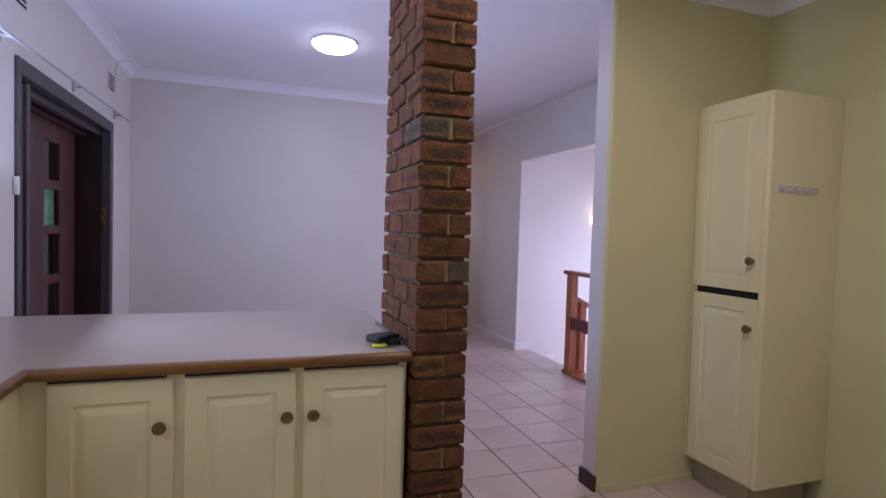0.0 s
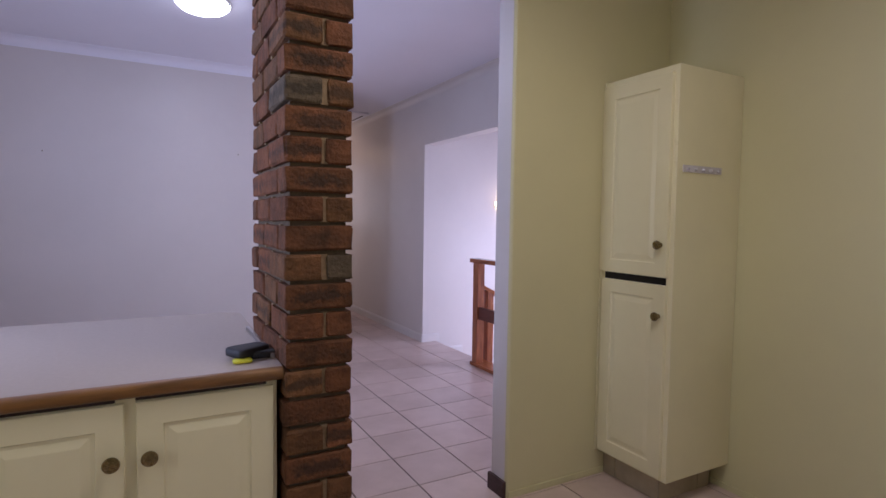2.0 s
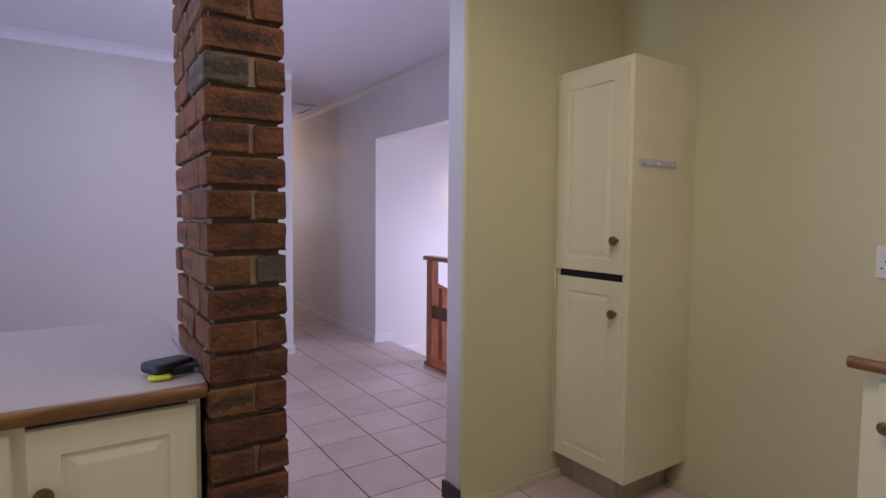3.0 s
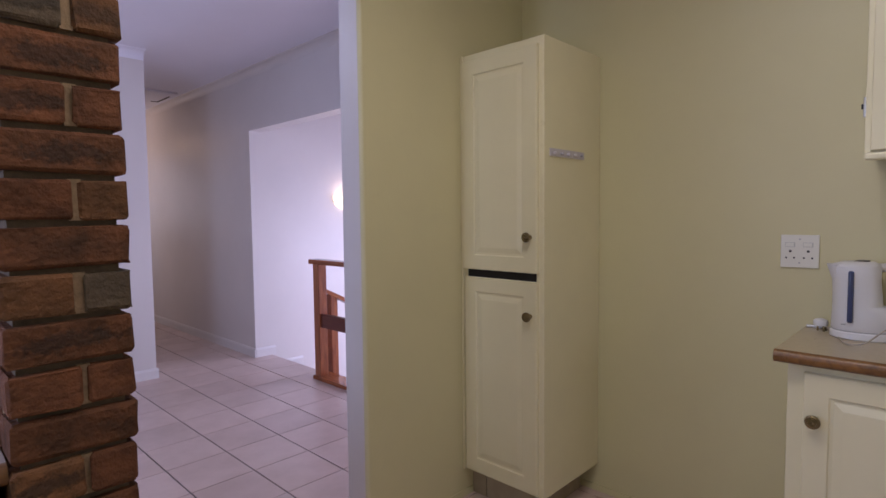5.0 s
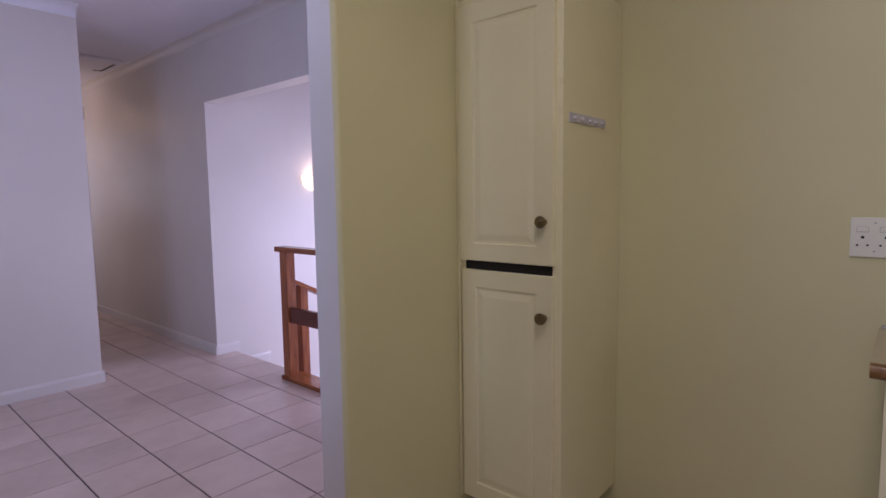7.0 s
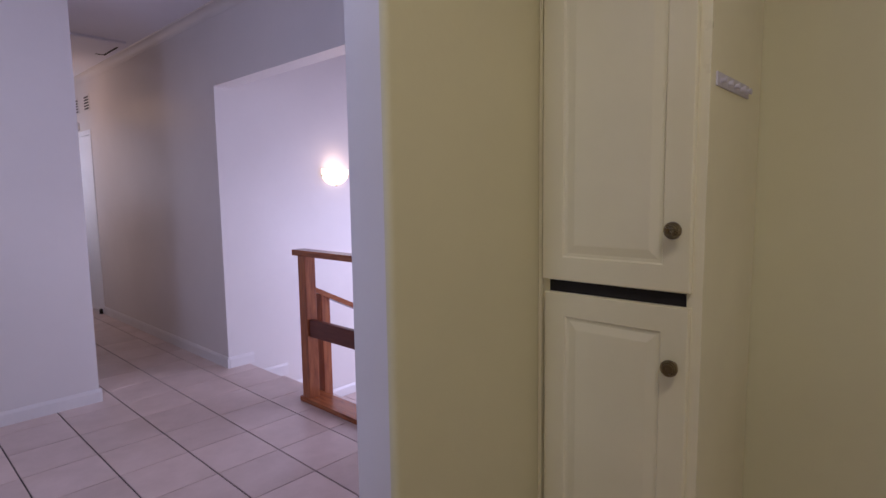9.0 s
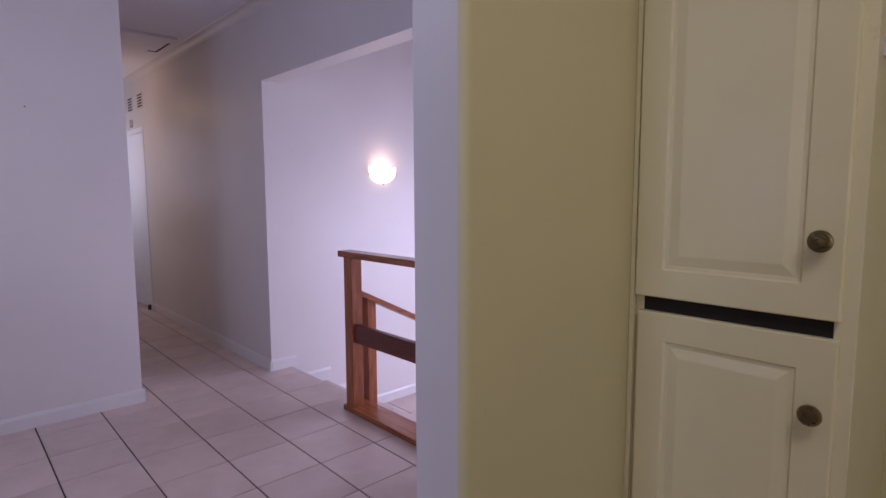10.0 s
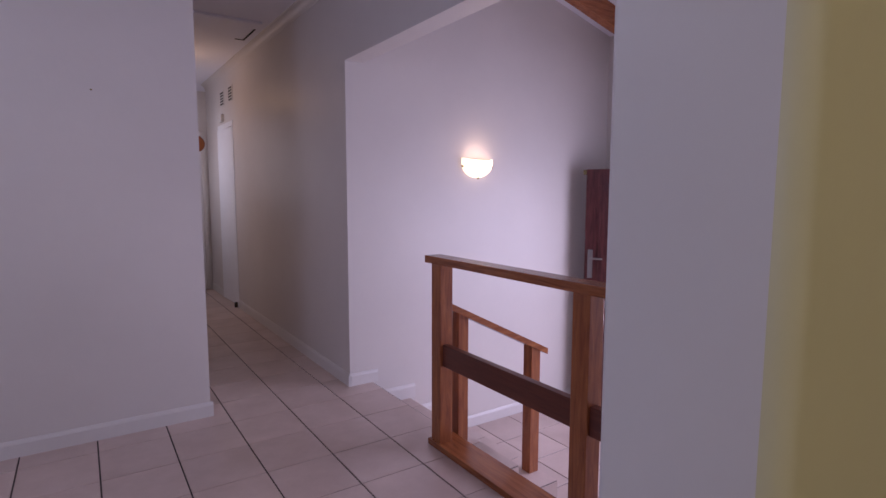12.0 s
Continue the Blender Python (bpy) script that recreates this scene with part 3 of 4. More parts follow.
tagged(strip, "thin metal sealing strip between worktop and brick pillar", "trim")

# keys on the worktop
keys = thing("car_keys", "black car key fob with a bright yellow key tag on worktop", "keys", m=pose(0.482, 1.982, 0.901, 0, 0, 12) @ Matrix.Scale(1.12, 4))
def plump(w, d, h, taper=0.0, e=0.62, seg=32):
    """A soft rounded body, flatter below than above."""
    bm = bmesh.new()
    bmesh.ops.create_uvsphere(bm, u_segments=seg, v_segments=14, radius=1.0)
    for v in bm.verts:
        x, y, z = (math.copysign(abs(c) ** e, c) for c in v.co)
        v.co = Vector((x * w / 2, y * d / 2 * (1 - taper * x), (z * h * 0.5 if z > 0 else z * h * 0.42) + h * 0.42))
    return bm


for nm, w, d, z, zz, r, x, y, tp, lb in (("fob", 0.085, 0.046, 0.022, 0.0, -16, 0.026, -0.010, 0.1, "flat black plastic key fob"), ("pouch", 0.108, 0.070, 0.030, 0.005, 14, -0.004, 0.012, 0.18, "boxy black leather key pouch with soft corners")):
    p = part(nm, plump(w, d, z, tp, 0.36), M_BLACK, keys, lb, True)
    p.matrix_local = pose(x, y, zz, 0, 0, r)
tag = part("tag", plump(0.050, 0.036, 0.010, 0.0, 0.45), M_YELLOW, keys, "bright yellow plastic key tag", True)
tag.matrix_local = pose(-0.040, -0.036, 0.0, 0, 0, -16)
ring = [(0.013 * math.cos(radians(a)) - 0.024, 0.013 * math.sin(radians(a)) - 0.028, 0.0025) for a in range(0, 361, 24)]
part("ring", tube(ring, 0.0012, 6), M_STEEL, keys, "steel split ring", True)
part("key", B(-0.024, -0.044, 0.001, 0.022, -0.036, 0.0035, bevel=0.0008), M_STEEL, keys, "small steel key")

# socket
sock = thing("double_socket", "white double wall socket plate with two switches and pin holes", "socket", m=Matrix.Translation((KEAST, 1.137, 1.123)) @ FACE_W)
part("plate", B(0, -0.009, 0, 0.12, 0, 0.12, bevel=0.002), M_SOCKET, sock)
for x in (0.016, 0.072):
    part("switch_gap", B(x - 0.0012, -0.0098, 0.0758, x + 0.0292, -0.0085, 0.0922), M_GREY, sock)
    part("switch", B(x, -0.0125, 0.077, x + 0.028, -0.0088, 0.091, bevel=0.0012), M_SOCKET, sock, "white rocker switch")
def pin(x, z, r):
    part("hole", lathe([(r, 0), (r, 0.0008)], 12, Matrix.Translation((x, -0.009, z)) @ Matrix.Rotation(radians(90), 4, "X")), M_BLACK, sock)
for cx in (0.031, 0.087):
    pin(cx, 0.060, 0.0046)
    pin(cx - 0.0125, 0.036, 0.0033)
    pin(cx + 0.0125, 0.036, 0.0033)
for z in (0.104, 0.018):
    part("screw", lathe([(0.003, 0), (0.0028, 0.001)], 10, Matrix.Translation((0.06, -0.009, z)) @ Matrix.Rotation(radians(90), 4, "X")), M_GREY, sock)

# kettle, its front towards the camera's side
kettle = thing("kettle", "white plastic electric jug kettle with a blue-grey water gauge", "kettle", m=pose(2.656, 0.882, 0.908, 0, 0, 25) @ Matrix.Scale(0.975, 4))
def oval_loft(sections, seg=28):
    """sections: (z, half length, half width, shift along x)."""
    bm = bmesh.new()
    rings = [[bm.verts.new((sx + hl * math.cos(2 * math.pi * i / seg), hw * math.sin(2 * math.pi * i / seg), z)) for i in range(seg)] for z, hl, hw, sx in sections]
    for a, b in zip(rings, rings[1:]):
        for i in range(seg):
            bm.faces.new((a[i], a[(i + 1) % seg], b[(i + 1) % seg], b[i]))
    bm.faces.new(rings[0])
    bm.faces.new(rings[-1])
    bmesh.ops.recalc_face_normals(bm, faces=bm.faces)
    return bm
TURNK = Matrix.Rotation(radians(-90), 4, "Z")
def kpart(n, bm, m, label="", smooth=True):
    bm.transform(TURNK)
    return part(n, bm, m, kettle, label, smooth)
kpart("base", oval_loft([(0, 0.096, 0.078, 0.012), (0.004, 0.101, 0.081, 0.012), (0.022, 0.100, 0.080, 0.012), (0.026, 0.096, 0.076, 0.012)]), M_PLASTIC, "white plastic kettle base")
kpart("body", oval_loft([(0.029, 0.094, 0.074, 0.012), (0.034, 0.098, 0.077, 0.012), (0.095, 0.095, 0.072, 0.011), (0.106, 0.088, 0.070, 0.004), (0.112, 0.070, 0.068, -0.013), (0.20, 0.067, 0.066, -0.018), (0.244, 0.072, 0.064, -0.022), (0.252, 0.066, 0.058, -0.020), (0.260, 0.045, 0.04, -0.012)]), M_PLASTIC)
kpart("seam", oval_loft([(0.0255, 0.096, 0.075, 0.012), (0.0295, 0.096, 0.075, 0.012)]), M_GREY)
kpart("spout", oval_loft([(0.185, 0.012, 0.016, -0.072), (0.235, 0.022, 0.028, -0.078), (0.251, 0.025, 0.032, -0.080)], 14), M_PLASTIC)
kpart("lid_grip", oval_loft([(0.255, 0.028, 0.022, -0.012), (0.264, 0.018, 0.018, 0.002)], 16), M_DARKGREY, "dark grey lid grip")
kpart("handle", tube([(0.02, 0, 0.240), (0.075, 0, 0.240), (0.094, 0, 0.233), (0.100, 0, 0.215), (0.100, 0, 0.15), (0.097, 0, 0.09)], 0.0145, 12), M_PLASTIC)
for side in (-1, 1):
    kpart("gauge", B(-0.062, side * 0.0625 - 0.007, 0.058, -0.046, side * 0.0625 + 0.007, 0.232, bevel=0.006, seg=3), mat("gauge_plastic", (0.05, 0.065, 0.15), 0.2), "dark blue-grey water gauge")
kpart("foot_mark", B(-0.075, -0.052, 0.05, -0.062, -0.0505, 0.053), M_GREY)

# plug and cord on the worktop
plug = thing("kettle_plug", "white three-pin plug with a grey-white cord lying on the worktop", "plug", m=pose(2.695, 1.0, 0.908))
part("plug_body", lathe([(0.008, 0), (0.021, 0.003), (0.023, 0.012), (0.02, 0.022), (0.01, 0.027)], 18, Matrix.Translation((0, 0, 0.016)) ), M_PLASTIC, plug, smooth=True)
for x, y, l in ((-0.012, -0.012, 0.02), (0.010, -0.014, 0.02), (0.0, 0.008, 0.02)):
    part("pin", B(x - 0.0035, y - 0.003, 0.0, x + 0.0035, y + 0.003, l, bevel=0.001), M_BRASS, plug, "brass plug pin")
cord = [Vector((-0.01, -0.015, 0.02)), Vector((-0.06, -0.05, 0.005)), Vector((-0.13, -0.075, 0.004)), Vector((-0.20, -0.10, 0.004)), Vector((-0.24, -0.15, 0.02)), Vector((-0.26, -0.20, 0.07)), Vector((-0.25, -0.23, 0.06)), Vector((-0.24, -0.25, 0.008)), Vector((-0.2, -0.27, 0.004))]
def smooth_path(p, n=5):
    out = []
    for i in range(len(p) - 1):
        a, b, c, d = p[max(i - 1, 0)], p[i], p[i + 1], p[min(i + 2, len(p) - 1)]
        for k in range(n):
            t = k / n
            out.append(0.5 * ((2 * b) + (c - a) * t + (2 * a - 5 * b + 4 * c - d) * t * t + (3 * b - a - 3 * c + d) * t ** 3))
    return out + [p[-1]]
part("cord", tube(smooth_path(cord), 0.0026, 8), mat("grey_beige_rubber", (0.42, 0.38, 0.32), 0.5), plug, smooth=True)
upstand = part("worktop_upstand", B(KEAST - 0.014, -0.6, 0.908, KEAST - 0.002, CE - 0.005, 0.918, bevel=0.002), M_STEEL)
tagged(upstand, "thin metal strip between worktop and wall", "trim")
catch = part("latch", B(2.49, 0.868, 1.61, 2.505, 0.878, 1.67, bevel=0.002), M_STEEL, up, "small steel catch")
part("catch_roller", B(2.492, 0.878, 1.635, 2.503, 0.884, 1.65, bevel=0.002), M_BLACK, catch)
part("pelmet", B(2.455, -0.6, 1.478, 2.475, 0.87, 1.50, bevel=0.006), M_CAB, up)

# doorway to the porch
dw = thing("sliding_door", "grey-brown framed wide doorway with a boarded leaf, standing open", "door")
FX0, FX1 = WEST - 0.05, WEST + 0.012
part("frame", B(FX0, 3.01, 2.01, FX1, 4.81, 2.088, bevel=0.004), M_FRAME, dw)
part("frame", B(FX0, 4.72, 0.0, FX1, 4.81, 2.01, bevel=0.004), M_FRAME, dw)
part("frame", B(FX0, 3.01, 0.0, FX1, 3.05, 2.01, bevel=0.004), M_FRAME, dw)
part("lining", B(WEST - 0.222, 4.72, 0.0, WEST - 0.051, 4.81, 2.088), M_LINING_SHADE, dw, "dark red-brown timber lining")
part("lining", B(WEST - 0.222, 3.01, 2.01, WEST - 0.051, 4.72, 2.088), M_LINING_SHADE, dw, "dark red-brown timber lining")
part("track", B(WEST - 0.10, 3.05, 1.97, WEST - 0.055, 4.72, 2.009), M_FRAME, dw)
part("track", B(WEST - 0.20, 3.05, 1.95, WEST - 0.14, 4.72, 2.009), M_DOORRED, dw)
leaf = part("leaf", B(WEST - 0.05, 3.051, 0.03, WEST - 0.028, 3.17, 2.0), M_FRAME, dw)
for k in range(3):
    part("board", B(WEST - 0.028, 3.053 + 0.040 * k, 0.04, WEST - 0.022, 3.091 + 0.040 * k, 1.99, bevel=0.002), M_FRAME, leaf)
part("stile", B(WEST - 0.055, 3.175, 0.03, WEST - 0.008, 3.22, 2.0, bevel=0.004), M_FRAME, leaf)
part("strike_plate", B(WEST - 0.05, 4.712, 1.27, WEST - 0.02, 4.72, 1.43, bevel=0.002), M_BRASS, dw, "dull brass strike plate")
part("latch_knob", lathe([(0.012, 0), (0.014, 0.008), (0.008, 0.016)], 12, Matrix.Translation((FX1, 4.74, 1.35)) @ Matrix.Rotation(radians(90), 4, "Y")), M_STEEL, dw, "small steel knob", True)
gd = thing("glazed_door", "dark red-brown wooden outer door with a column of glass panes", "door")
DX = -1.24
bm = bmesh.new()
DY = (3.60, 3.93, 4.215, 4.53)
zs = [(0.36, 0.62), (0.67, 0.92), (0.975, 1.24), (1.295, 1.525), (1.585, 1.83)]
box(bm, DX - 0.02, DY[0], 0.03, DX + 0.02, DY[1], 1.98, bevel=0.003)
box(bm, DX - 0.02, DY[2], 0.03, DX + 0.02, DY[3], 1.98, bevel=0.003)
part("stiles", bm, M_DOORRED, gd)
edges_z = [0.03] + [v for z in zs for v in z] + [1.98]
for a, b in zip(edges_z[::2], edges_z[1::2]):
    part("rail", B(DX - 0.018, DY[1], a, DX + 0.018, DY[2], b, bevel=0.002), M_DOORRED, gd)
glass = bpy.data.materials.new("pane_glass")
glass.use_nodes = True
g = glass.node_tree.nodes["Principled BSDF"]
g.inputs["Transmission Weight"].default_value, g.inputs["Roughness"].default_value, g.inputs["IOR"].default_value = 1.0, 0.02, 1.2
for a, b in zs:
    pn = part("pane", B(DX - 0.003, DY[1], a, DX + 0.003, DY[2], b), glass, gd, "clear glass pane")
    pn.visible_shadow = False
part("head", B(DX - 0.05, 3.3, 1.99, DX + 0.03, 5.6, 2.10, bevel=0.003), M_DOORRED, gd)
# porch: an assumed closed box, the dark of its interior put into the brown
W("porch_wall", B(-3.4, 2.2, -0.1, -3.25, 6.65, 2.5), M_PORCH_DARK, "brown wall of the assumed porch, darkened for the unlit interior", "wall")
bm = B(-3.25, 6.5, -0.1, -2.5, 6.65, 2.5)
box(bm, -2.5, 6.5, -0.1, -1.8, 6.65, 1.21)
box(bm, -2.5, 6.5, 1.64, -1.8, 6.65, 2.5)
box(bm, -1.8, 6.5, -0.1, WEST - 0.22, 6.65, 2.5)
W("porch_wall_end", bm, M_PORCH_DARK, "brown porch wall with a small window opening, darkened for the unlit interior", "wall")
W("porch_wall_side", B(WEST - 0.23, FAR + 0.1, -0.1, WEST - 0.2, 6.5, 2.5), M_PORCH_DARK, "brown wall of the assumed porch, darkened for the unlit interior", "wall")
W("porch_wall_near", B(-3.4, 2.2, -0.1, WEST - 0.22, 2.35, 2.5), M_PORCH_DARK, "brown wall of the assumed porch, darkened for the unlit interior", "wall")
W("porch_ceiling", B(-3.4, 2.2, 2.5, WEST - 0.2, 6.65, 2.6), M_PORCH_DARK, "ceiling of the assumed porch, darkened for the unlit interior", "ceiling")
W("porch_floor", B(-3.4, 2.2, -0.12, WEST - 0.10, 6.65, -0.005), M_PORCH_DARK, "floor of the assumed porch, darkened for the unlit interior", "floor")
W("ground", B(-60, -60, -0.8, 60, 60, -0.65), mat("lawn", (0.06, 0.09, 0.03), 0.95, colour2=(0.09, 0.11, 0.05), scale=2), "green lawn around the house", "ground")
# Greens far lighter than foliage: outdoor brightness is put into the colour.
hedge_mat = mat("hedge_sunlit_green", (0.12, 0.34, 0.22), 0.9, colour2=(0.34, 0.62, 0.46), scale=1.5, bump=0.8, bscale=9)
bmh = bmesh.new()
bmesh.ops.create_grid(bmh, x_segments=60, y_segments=24, size=0.5)
for v in bmh.verts:
    y, z = v.co.x * 40, (v.co.y + 0.5) * 6
    q = noise.noise(Vector((y * 0.9, z * 0.9, 1.0))) * 0.9 + noise.noise(Vector((y * 3, z * 3, 4.0))) * 0.3
    v.co = Vector((-6 + y, 17 + q, -0.65 + z * (1 + 0.25 * noise.noise(Vector((y * 0.4, 0, 0))))))
hedge = structure("backdrop_hedge", bmh, hedge_mat, "tall green hedge beyond the porch", "hedge")
# Unseen slab above all ceilings, added to keep sun and sky out.
cover_mat = mat("cover_grey", (0.12, 0.11, 0.12), 0.8, spots=0.3)
W("roof", B(WEST - 0.3, BACK - 0.3, 3.7, 5.7, END + 0.3, 3.8), cover_mat, "unseen grey slab over the house, added to block sun and sky", "roof")

# curtain rod
rod = thing("curtain_rod", "thin white painted curtain rod on three brackets above the doorway", "curtain rod")
part("rod", tube([(-0.995, 2.70, 2.116), (-0.995, 5.14, 2.166)], 0.007, 10), M_GREY, rod, smooth=True)
for y in (2.82, 3.84, 4.86):
    z = 2.061 + 0.0204 * y
    br = part("bracket", B(WEST + 0.006, y - 0.006, z - 0.006, -0.986, y + 0.006, z + 0.006, bevel=0.002), M_GREY, rod)
    part("bracket_plate", B(WEST, y - 0.014, z - 0.03, WEST + 0.012, y + 0.014, z + 0.04, bevel=0.002), M_GREY, br)
cable = part("cable", tube([(WEST + 0.004, 4.868, 2.33), (WEST + 0.006, 4.872, 2.44), (WEST + 0.006, 4.90, 2.53), (WEST + 0.008, 4.93, 2.59), (WEST + 0.09, 4.99, 2.63)], 0.0028, 6), M_GREY, smooth=True)
tagged(cable, "thin grey wire run from the wall vent up over the cornice", "cable")


def vent_grille(m, w, h, n=5, label="white painted wall vent with slanted dark slots"):
    v = thing("air_vent", label, "air vent", "wall vents", m)
    part("vent_plate", B(0, -0.006, 0, w, 0, h, bevel=0.001), M_WALL, v)
    p = h / (n + 0.5)
    for i in range(n):
        s_ = B(w * 0.1, -0.0075, 0, w * 0.9, -0.005, p * 0.5)
        part("slot", s_, M_GAP_SHADE, v).location = (0, 0, p * (i + 0.4))
    return v


EFACE = Matrix.Rotation(radians(90), 4, "Z")
vent_grille(Matrix.Translation((WEST, 4.655, 2.32)) @ EFACE, 0.21, 0.14)
vent_grille(Matrix.Translation((WEST, 2.93, 2.32)) @ EFACE, 0.21, 0.14)
vent_grille(Matrix.Translation((EAST, 9.07, 2.30)) @ FACE_W, 0.20, 0.17)
vent_grille(Matrix.Translation((EAST, 8.66, 2.30)) @ FACE_W, 0.20, 0.17)
sw = part("light_switch", B(WEST, 2.980, 1.445, WEST + 0.022, 3.007, 1.53, bevel=0.006), M_PLASTIC)
tagged(sw, "small rounded white plastic switch beside the doorway", "switch")

# passage: door, end wall door, bell box, hatch, hanging disc
pd = thing("passage_door", "white painted door in a white frame with a dark lock plate", "door")
M_WHITE = mat("white_door_paint", (0.84, 0.85, 0.88), 0.35, spots=0.03)
lf = part("leaf", B(-0.04, 0, 0.012, 0, 0.625, 2.03, bevel=0.002), M_WHITE, pd)
lf.matrix_local = pose(EAST + 0.045, 8.562, 0, 0, 0, 3)
bmf = B(EAST - 0.006, 8.50, 0, EAST + 0.09, 8.555, 2.09)
box(bmf, EAST - 0.006, 9.195, 0, EAST + 0.09, 9.25, 2.09)
box(bmf, EAST - 0.006, 8.555, 2.035, EAST + 0.09, 9.195, 2.09)
part("door_frame", bmf, M_WHITE, pd)
part("lock_plate", B(EAST + 0.001, 8.64, 1.19, EAST + 0.008, 8.675, 1.35, bevel=0.001), M_BRASS, pd, "dark brass lock plate")
part("door_stop", B(EAST - 0.05, 8.50, 0.0, EAST - 0.018, 8.53, 0.06, bevel=0.006), M_BLACK, pd, "black rubber door stop")
cb = thing("bell_box", "small cream plastic bell box above the passage door", "bell")
part("cover", B(EAST - 0.04, 8.90, 2.11, EAST, 9.02, 2.20, bevel=0.006), M_TRIM, cb)
ed_ = thing("end_door", "cream painted door with raised architrave at the passage end", "door")
part("leaf", B(1.97, END - 0.02, 0.01, 2.75, END - 0.002, 2.03), M_WALL, ed_)
for x in (2.75,):
    part("architrave", B(x, END - 0.03, 0.0, x + 0.05, END - 0.001, 2.09, bevel=0.004), M_WALL, ed_)
part("architrave", B(1.96, END - 0.03, 2.035, 2.75, END - 0.001, 2.09, bevel=0.004), M_WALL, ed_)
disc = thing("wall_ornament", "round orange-brown wooden disc hanging on the passage end door", "ornament", m=pose(2.69, END - 0.02, 1.93))
part("disc", lathe([(0.0005, 0.002), (0.09, 0.002), (0.105, 0.01), (0.09, 0.03), (0.04, 0.04), (0.001, 0.042)], 24, Matrix.Rotation(radians(90), 4, "X")), mat("orange_wood", (0.42, 0.12, 0.03), 0.4, spots=0.3, scale=10), disc, smooth=True)
hatch = thing("loft_hatch", "white painted loft hatch panel with a raised frame and dark gap", "hatch")
part("panel", B(2.12, 6.86, CEIL - 0.012, 2.62, 7.42, CEIL, bevel=0.002), M_CEIL, hatch)
part("batten", B(2.0, 6.80, CEIL - 0.02, 2.70, 6.83, CEIL, bevel=0.003), M_CEIL, hatch)
part("gap", B(2.695, 7.04, CEIL - 0.004, 2.710, 7.42, CEIL), M_GAP_SHADE, hatch, "black strip for the shade in an open gap")
part("gap", B(2.58, 7.42, CEIL - 0.004, 2.710, 7.432, CEIL), M_GAP_SHADE, hatch, "black strip for the shade in an open gap")

for x, z in ((1.46, 1.81), (0.94, 1.90), (-0.50, 1.83)):
    nail = part("nail", lathe([(0.004, 0), (0.005, 0.006), (0.001, 0.008)], 8, Matrix.Translation((x, FAR, z)) @ Matrix.Rotation(radians(90), 4, "X")), M_BRASS)
    tagged(nail, "small dark nail in the painted wall", "nail", "wall nails")

# front door, open
fd = thing("front_door", "varnished reddish panelled front door with steel handles, standing open", "door", m=pose(4.91, 5.30, LOW, 0, 0, -63))
M_FDOOR = wood("front_door_wood", (0.075, 0.026, 0.028), (0.15, 0.055, 0.055), 0.18, (14, 14, 1.5))
part("leaf", B(0, 0, 0.01, 0.82, 0.042, 2.03, bevel=0.003), M_FDOOR, fd)
for i in range(5):
    part("board", B(0.11 + 0.13 * i, -0.006, 0.2, 0.225 + 0.13 * i, 0, 1.9, bevel=0.003), M_FDOOR, fd)
for y0, y1, s_ in ((-0.012, 0.0, -1), (0.042, 0.054, 1)):
    pl = part("handle_plate", B(0.03, y0, 1.12, 0.07, y1, 1.36, bevel=0.003), M_STEEL, fd, "steel handle plate")
    part("lever", tube([(0.05, 0.02 + s_ * 0.03, 1.29), (0.05, 0.02 + s_ * 0.07, 1.29), (0.16, 0.02 + s_ * 0.075, 1.29)], 0.008, 8), M_STEEL, fd, "steel lever handle", True)
part("hinge_bracket", B(-0.03, 0.01, 1.985, 0.03, 0.03, 2.025), M_BRASS, fd)

# ---- pieces: bricks ----
def brick_mesh(w, d, h):
    bm = bmesh.new()
    box(bm, -w / 2, -d / 2, -h / 2, w / 2, d / 2, h / 2, bevel=0.007, seg=2)
    for v in bm.verts:
        v.co += Vector([random.uniform(-0.0025, 0.0025) for _ in range(3)])
    return bm


PH = 0.0858
W0, D0 = PL[2] - PL[0], PL[3] - PL[1]
JT = 0.0118
joints = bmesh.new()
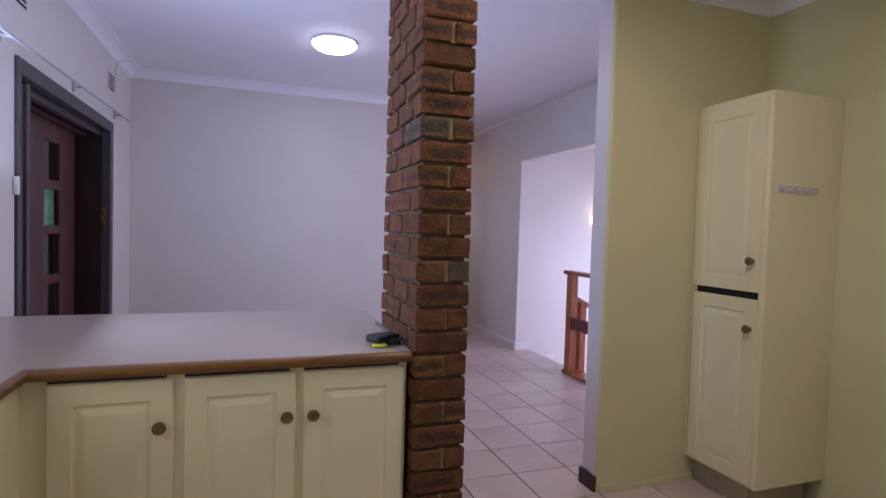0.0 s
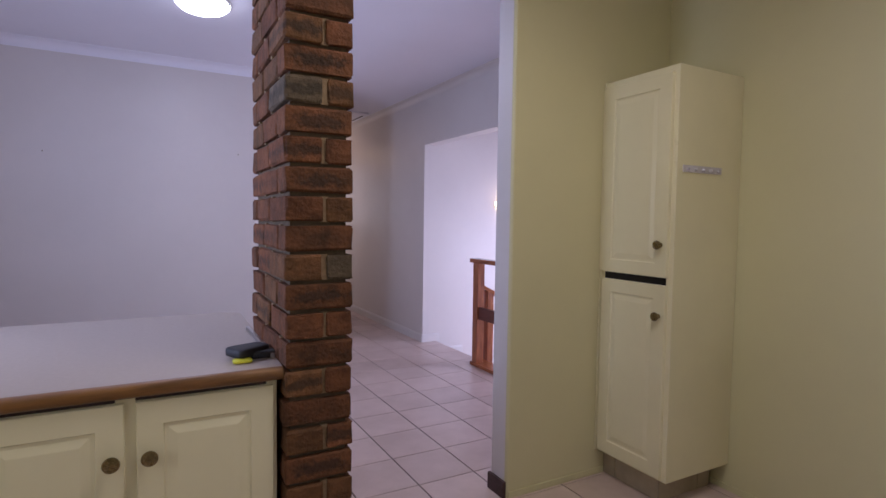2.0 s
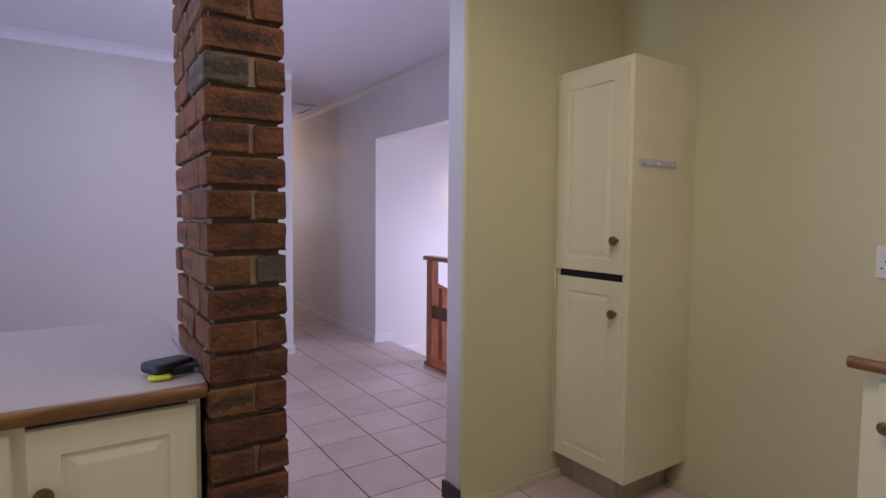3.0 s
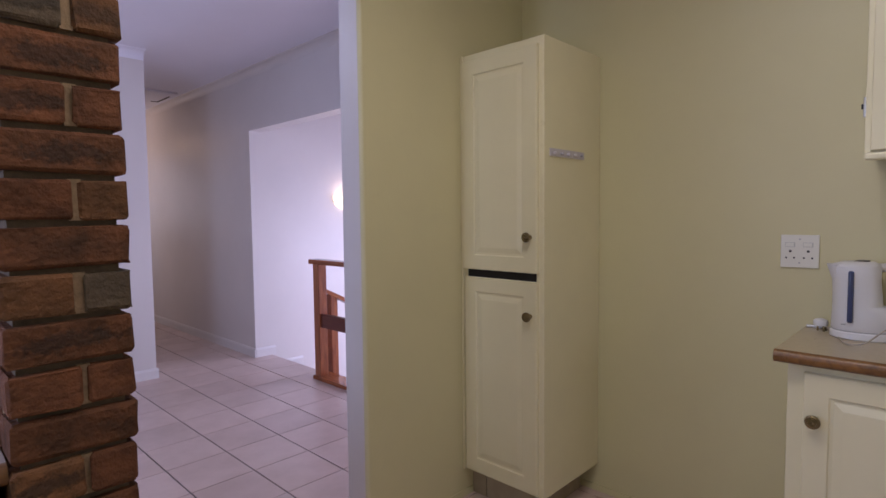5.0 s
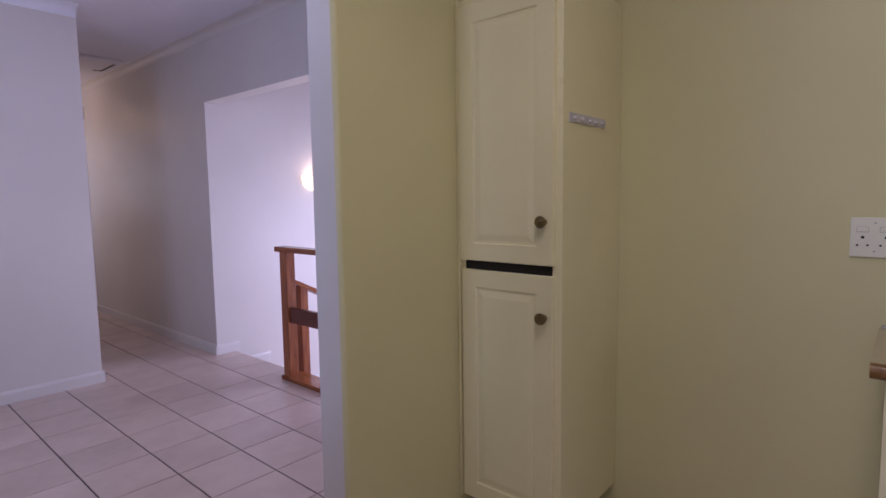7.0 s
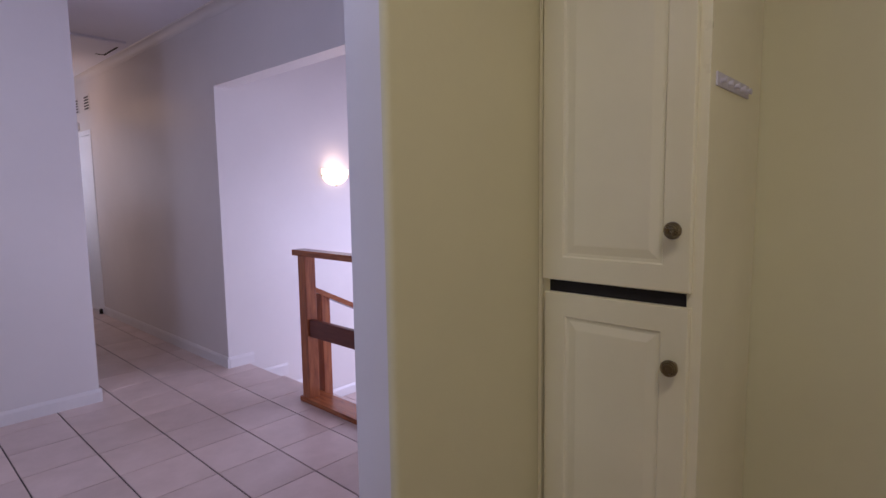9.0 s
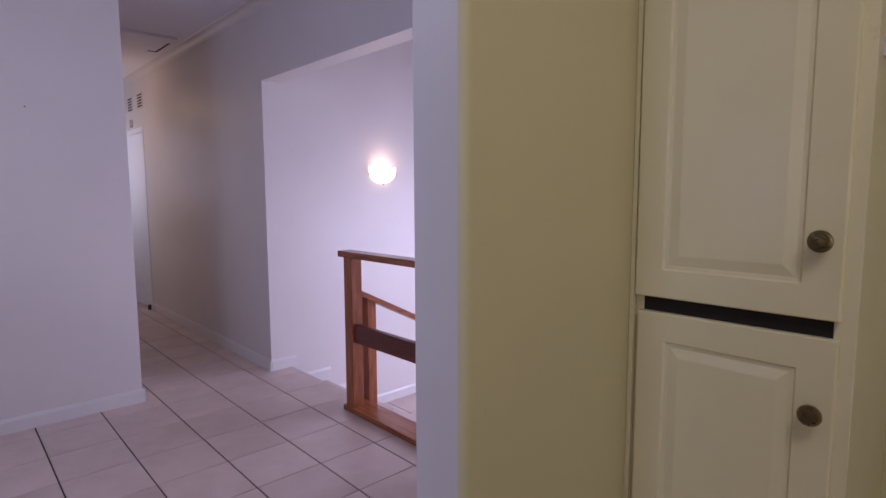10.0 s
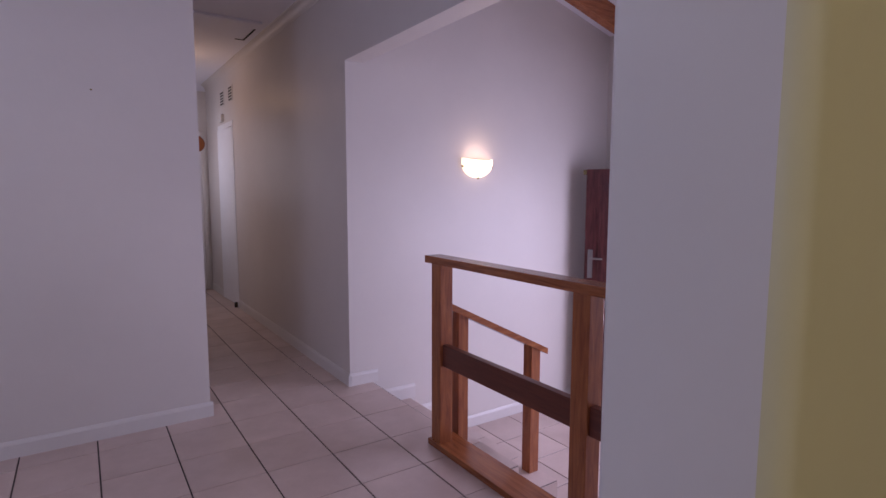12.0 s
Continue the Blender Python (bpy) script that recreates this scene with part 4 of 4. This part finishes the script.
for k in range(-7, 25):
    ztop = 2.085 - PH * k
    z0, z1 = max(ztop - (PH - JT), 0.002), min(ztop, CEIL - 0.002)
    if z1 - z0 < 0.02:
        continue
    if k % 2:
        cells = [(0, 0, W0, 0.102), (0, 0.118, 0.10, 0.325), (0.116, 0.118, W0, 0.325), (0, 0.341, 0.10, D0), (0.116, 0.341, W0, D0)]
    else:
        cells = [(0, 0, 0.111, 0.215), (0.122, 0, W0, 0.215), (0, 0.231, 0.10, 0.43), (0.116, 0.231, W0, 0.43), (0, 0.446, W0, D0)]
    xj = [(c0[2], c1[0]) for c0, c1 in ((cells[1 if k % 2 else 0], cells[2 if k % 2 else 1]),)][0] if not k % 2 else None
    if xj:
        box(joints, PL[0] + xj[0] - 0.005, PL[1] + 0.008, z0 - 0.001, PL[0] + xj[1] + 0.005, PL[1] + 0.03, z1 + 0.001)
    for c in cells:
        if c[0] == 0 and c[3] < D0 - 0.01:
            box(joints, PL[0] + 0.008, PL[1] + c[3] - 0.003, z0 - 0.003, PL[0] + 0.03, PL[1] + c[3] + 0.019, z1 + 0.003)
    for a, b, c, d in cells:
        w, dd, h = c - a, d - b, z1 - z0
        pick = random.random()
        mt = M_BRICK if pick < 0.6 else M_BRICK2 if pick < 0.992 else M_BRICK3
        if w > 0.18:
            mt = M_BURNT
        if k == 4 and a == 0 and b == 0:
            mt = M_BRICK3
        if k == 10 and a > 0.1 and b == 0:
            mt = M_BRICK3
        jx, jy = random.uniform(-0.003, 0.003), random.uniform(-0.003, 0.003)
        ob = part("brick", brick_mesh(w, dd, h), mt, pillar)
        ob.location = (PL[0] + a + w / 2 + jx, PL[1] + b + dd / 2 + jy, (z0 + z1) / 2)
        ob.rotation_euler = (0, random.uniform(-0.008, 0.008), random.uniform(-0.01, 0.01))

part("pointing", joints, M_POINT, pillar, "beige rough vertical mortar joints")

# ---- pieces: floor tiles ----
tile_cache = {}
rest = bmesh.new()


def tile(x0, y0, x1, y1, parent, z=0.0, t=0.0062, near=True):
    if x1 - x0 < 0.01 or y1 - y0 < 0.01:
        return
    w, d = round(x1 - x0, 3), round(y1 - y0, 3)
    if not near:
        box(rest, x0, y0, z - t, x1, y1, z)
        return
    if (w, d, t) not in tile_cache:
        bm = bmesh.new()
        box(bm, -w / 2, -d / 2, -t, w / 2, d / 2, 0, bevel=0.0016, seg=1)
        me = bpy.data.meshes.new("tile")
        bm.to_mesh(me)
        bm.free()
        me.materials.append(M_TILE)
        tile_cache[(w, d, t)] = me
    ob = new("tile", tile_cache[(w, d, t)])
    ob.parent = parent
    ob.location = ((x0 + x1) / 2, (y0 + y1) / 2, z)


G, H = 0.0034, 0.0025
for i in range(-8, 7):
    for j in range(-24, 16):
        x0, x1 = OX + PX * i + G, OX + PX * (i + 1) - G
        y0, y1 = OY + PY * j + H, OY + PY * (j + 1) - H
        y0, y1 = max(y0, BACK), min(y1, END)
        x0, x1 = max(x0, WEST), min(x1, 2.992 if y0 > SY - 0.05 else 2.955)
        if y1 > y0:
            tile(x0, y0, x1, y1, floor, near=x0 > 0.35 and y0 > 0.95)
part("tiles_far", rest, M_TILE, floor, kind="stuff")
for st, (x0, x1, z) in zip([c for c in stairs.children][1:], [(2.994, 3.292, -0.178), (3.294, 3.592, -0.356)]):
    y = SY
    while y < FAR:
        y2 = min(y + PY, FAR)
        tile(x0, y + G, x1, y2 - G, st, z)
        y = y2
for (x, z0, z1), st in zip([(2.992, -0.178, -0.0065), (3.292, -0.356, -0.185), (3.592, LOW, -0.363)], stairs.children):
    for k in range(4):
        part("riser_tile", B(x - 0.002, SY + 0.3 * k + 0.002, z0, x + 0.004, min(SY + 0.3 * k + 0.298, FAR), z1), M_TILE, st)
for (x0, x1, z), st in zip([(2.96, 2.99, -0.007), (2.99, 3.29, -0.185), (3.29, 3.59, -0.363)], stairs.children):
    part("side_tile", B(x0 + 0.002, SY - 0.006, LOW, x1 - 0.002, SY, z), M_TILE, st)
for i in range(-3, 6):
    for j in range(-3, 8):
        x0, x1 = max(3.597 if 4.79 + PY * (j - 4) > SY + 0.05 else 2.965, 3.90 + PX * i + G), min(3.90 + PX * (i + 1) - G, 5.35)
        y0, y1 = max(2.32, 4.79 + PY * (j - 5) + G), min(FAR, 4.79 + PY * (j - 4) - G)
        if y1 > y0 and x1 > x0:
            tile(x0, y0, x1, y1, low_floor, LOW)
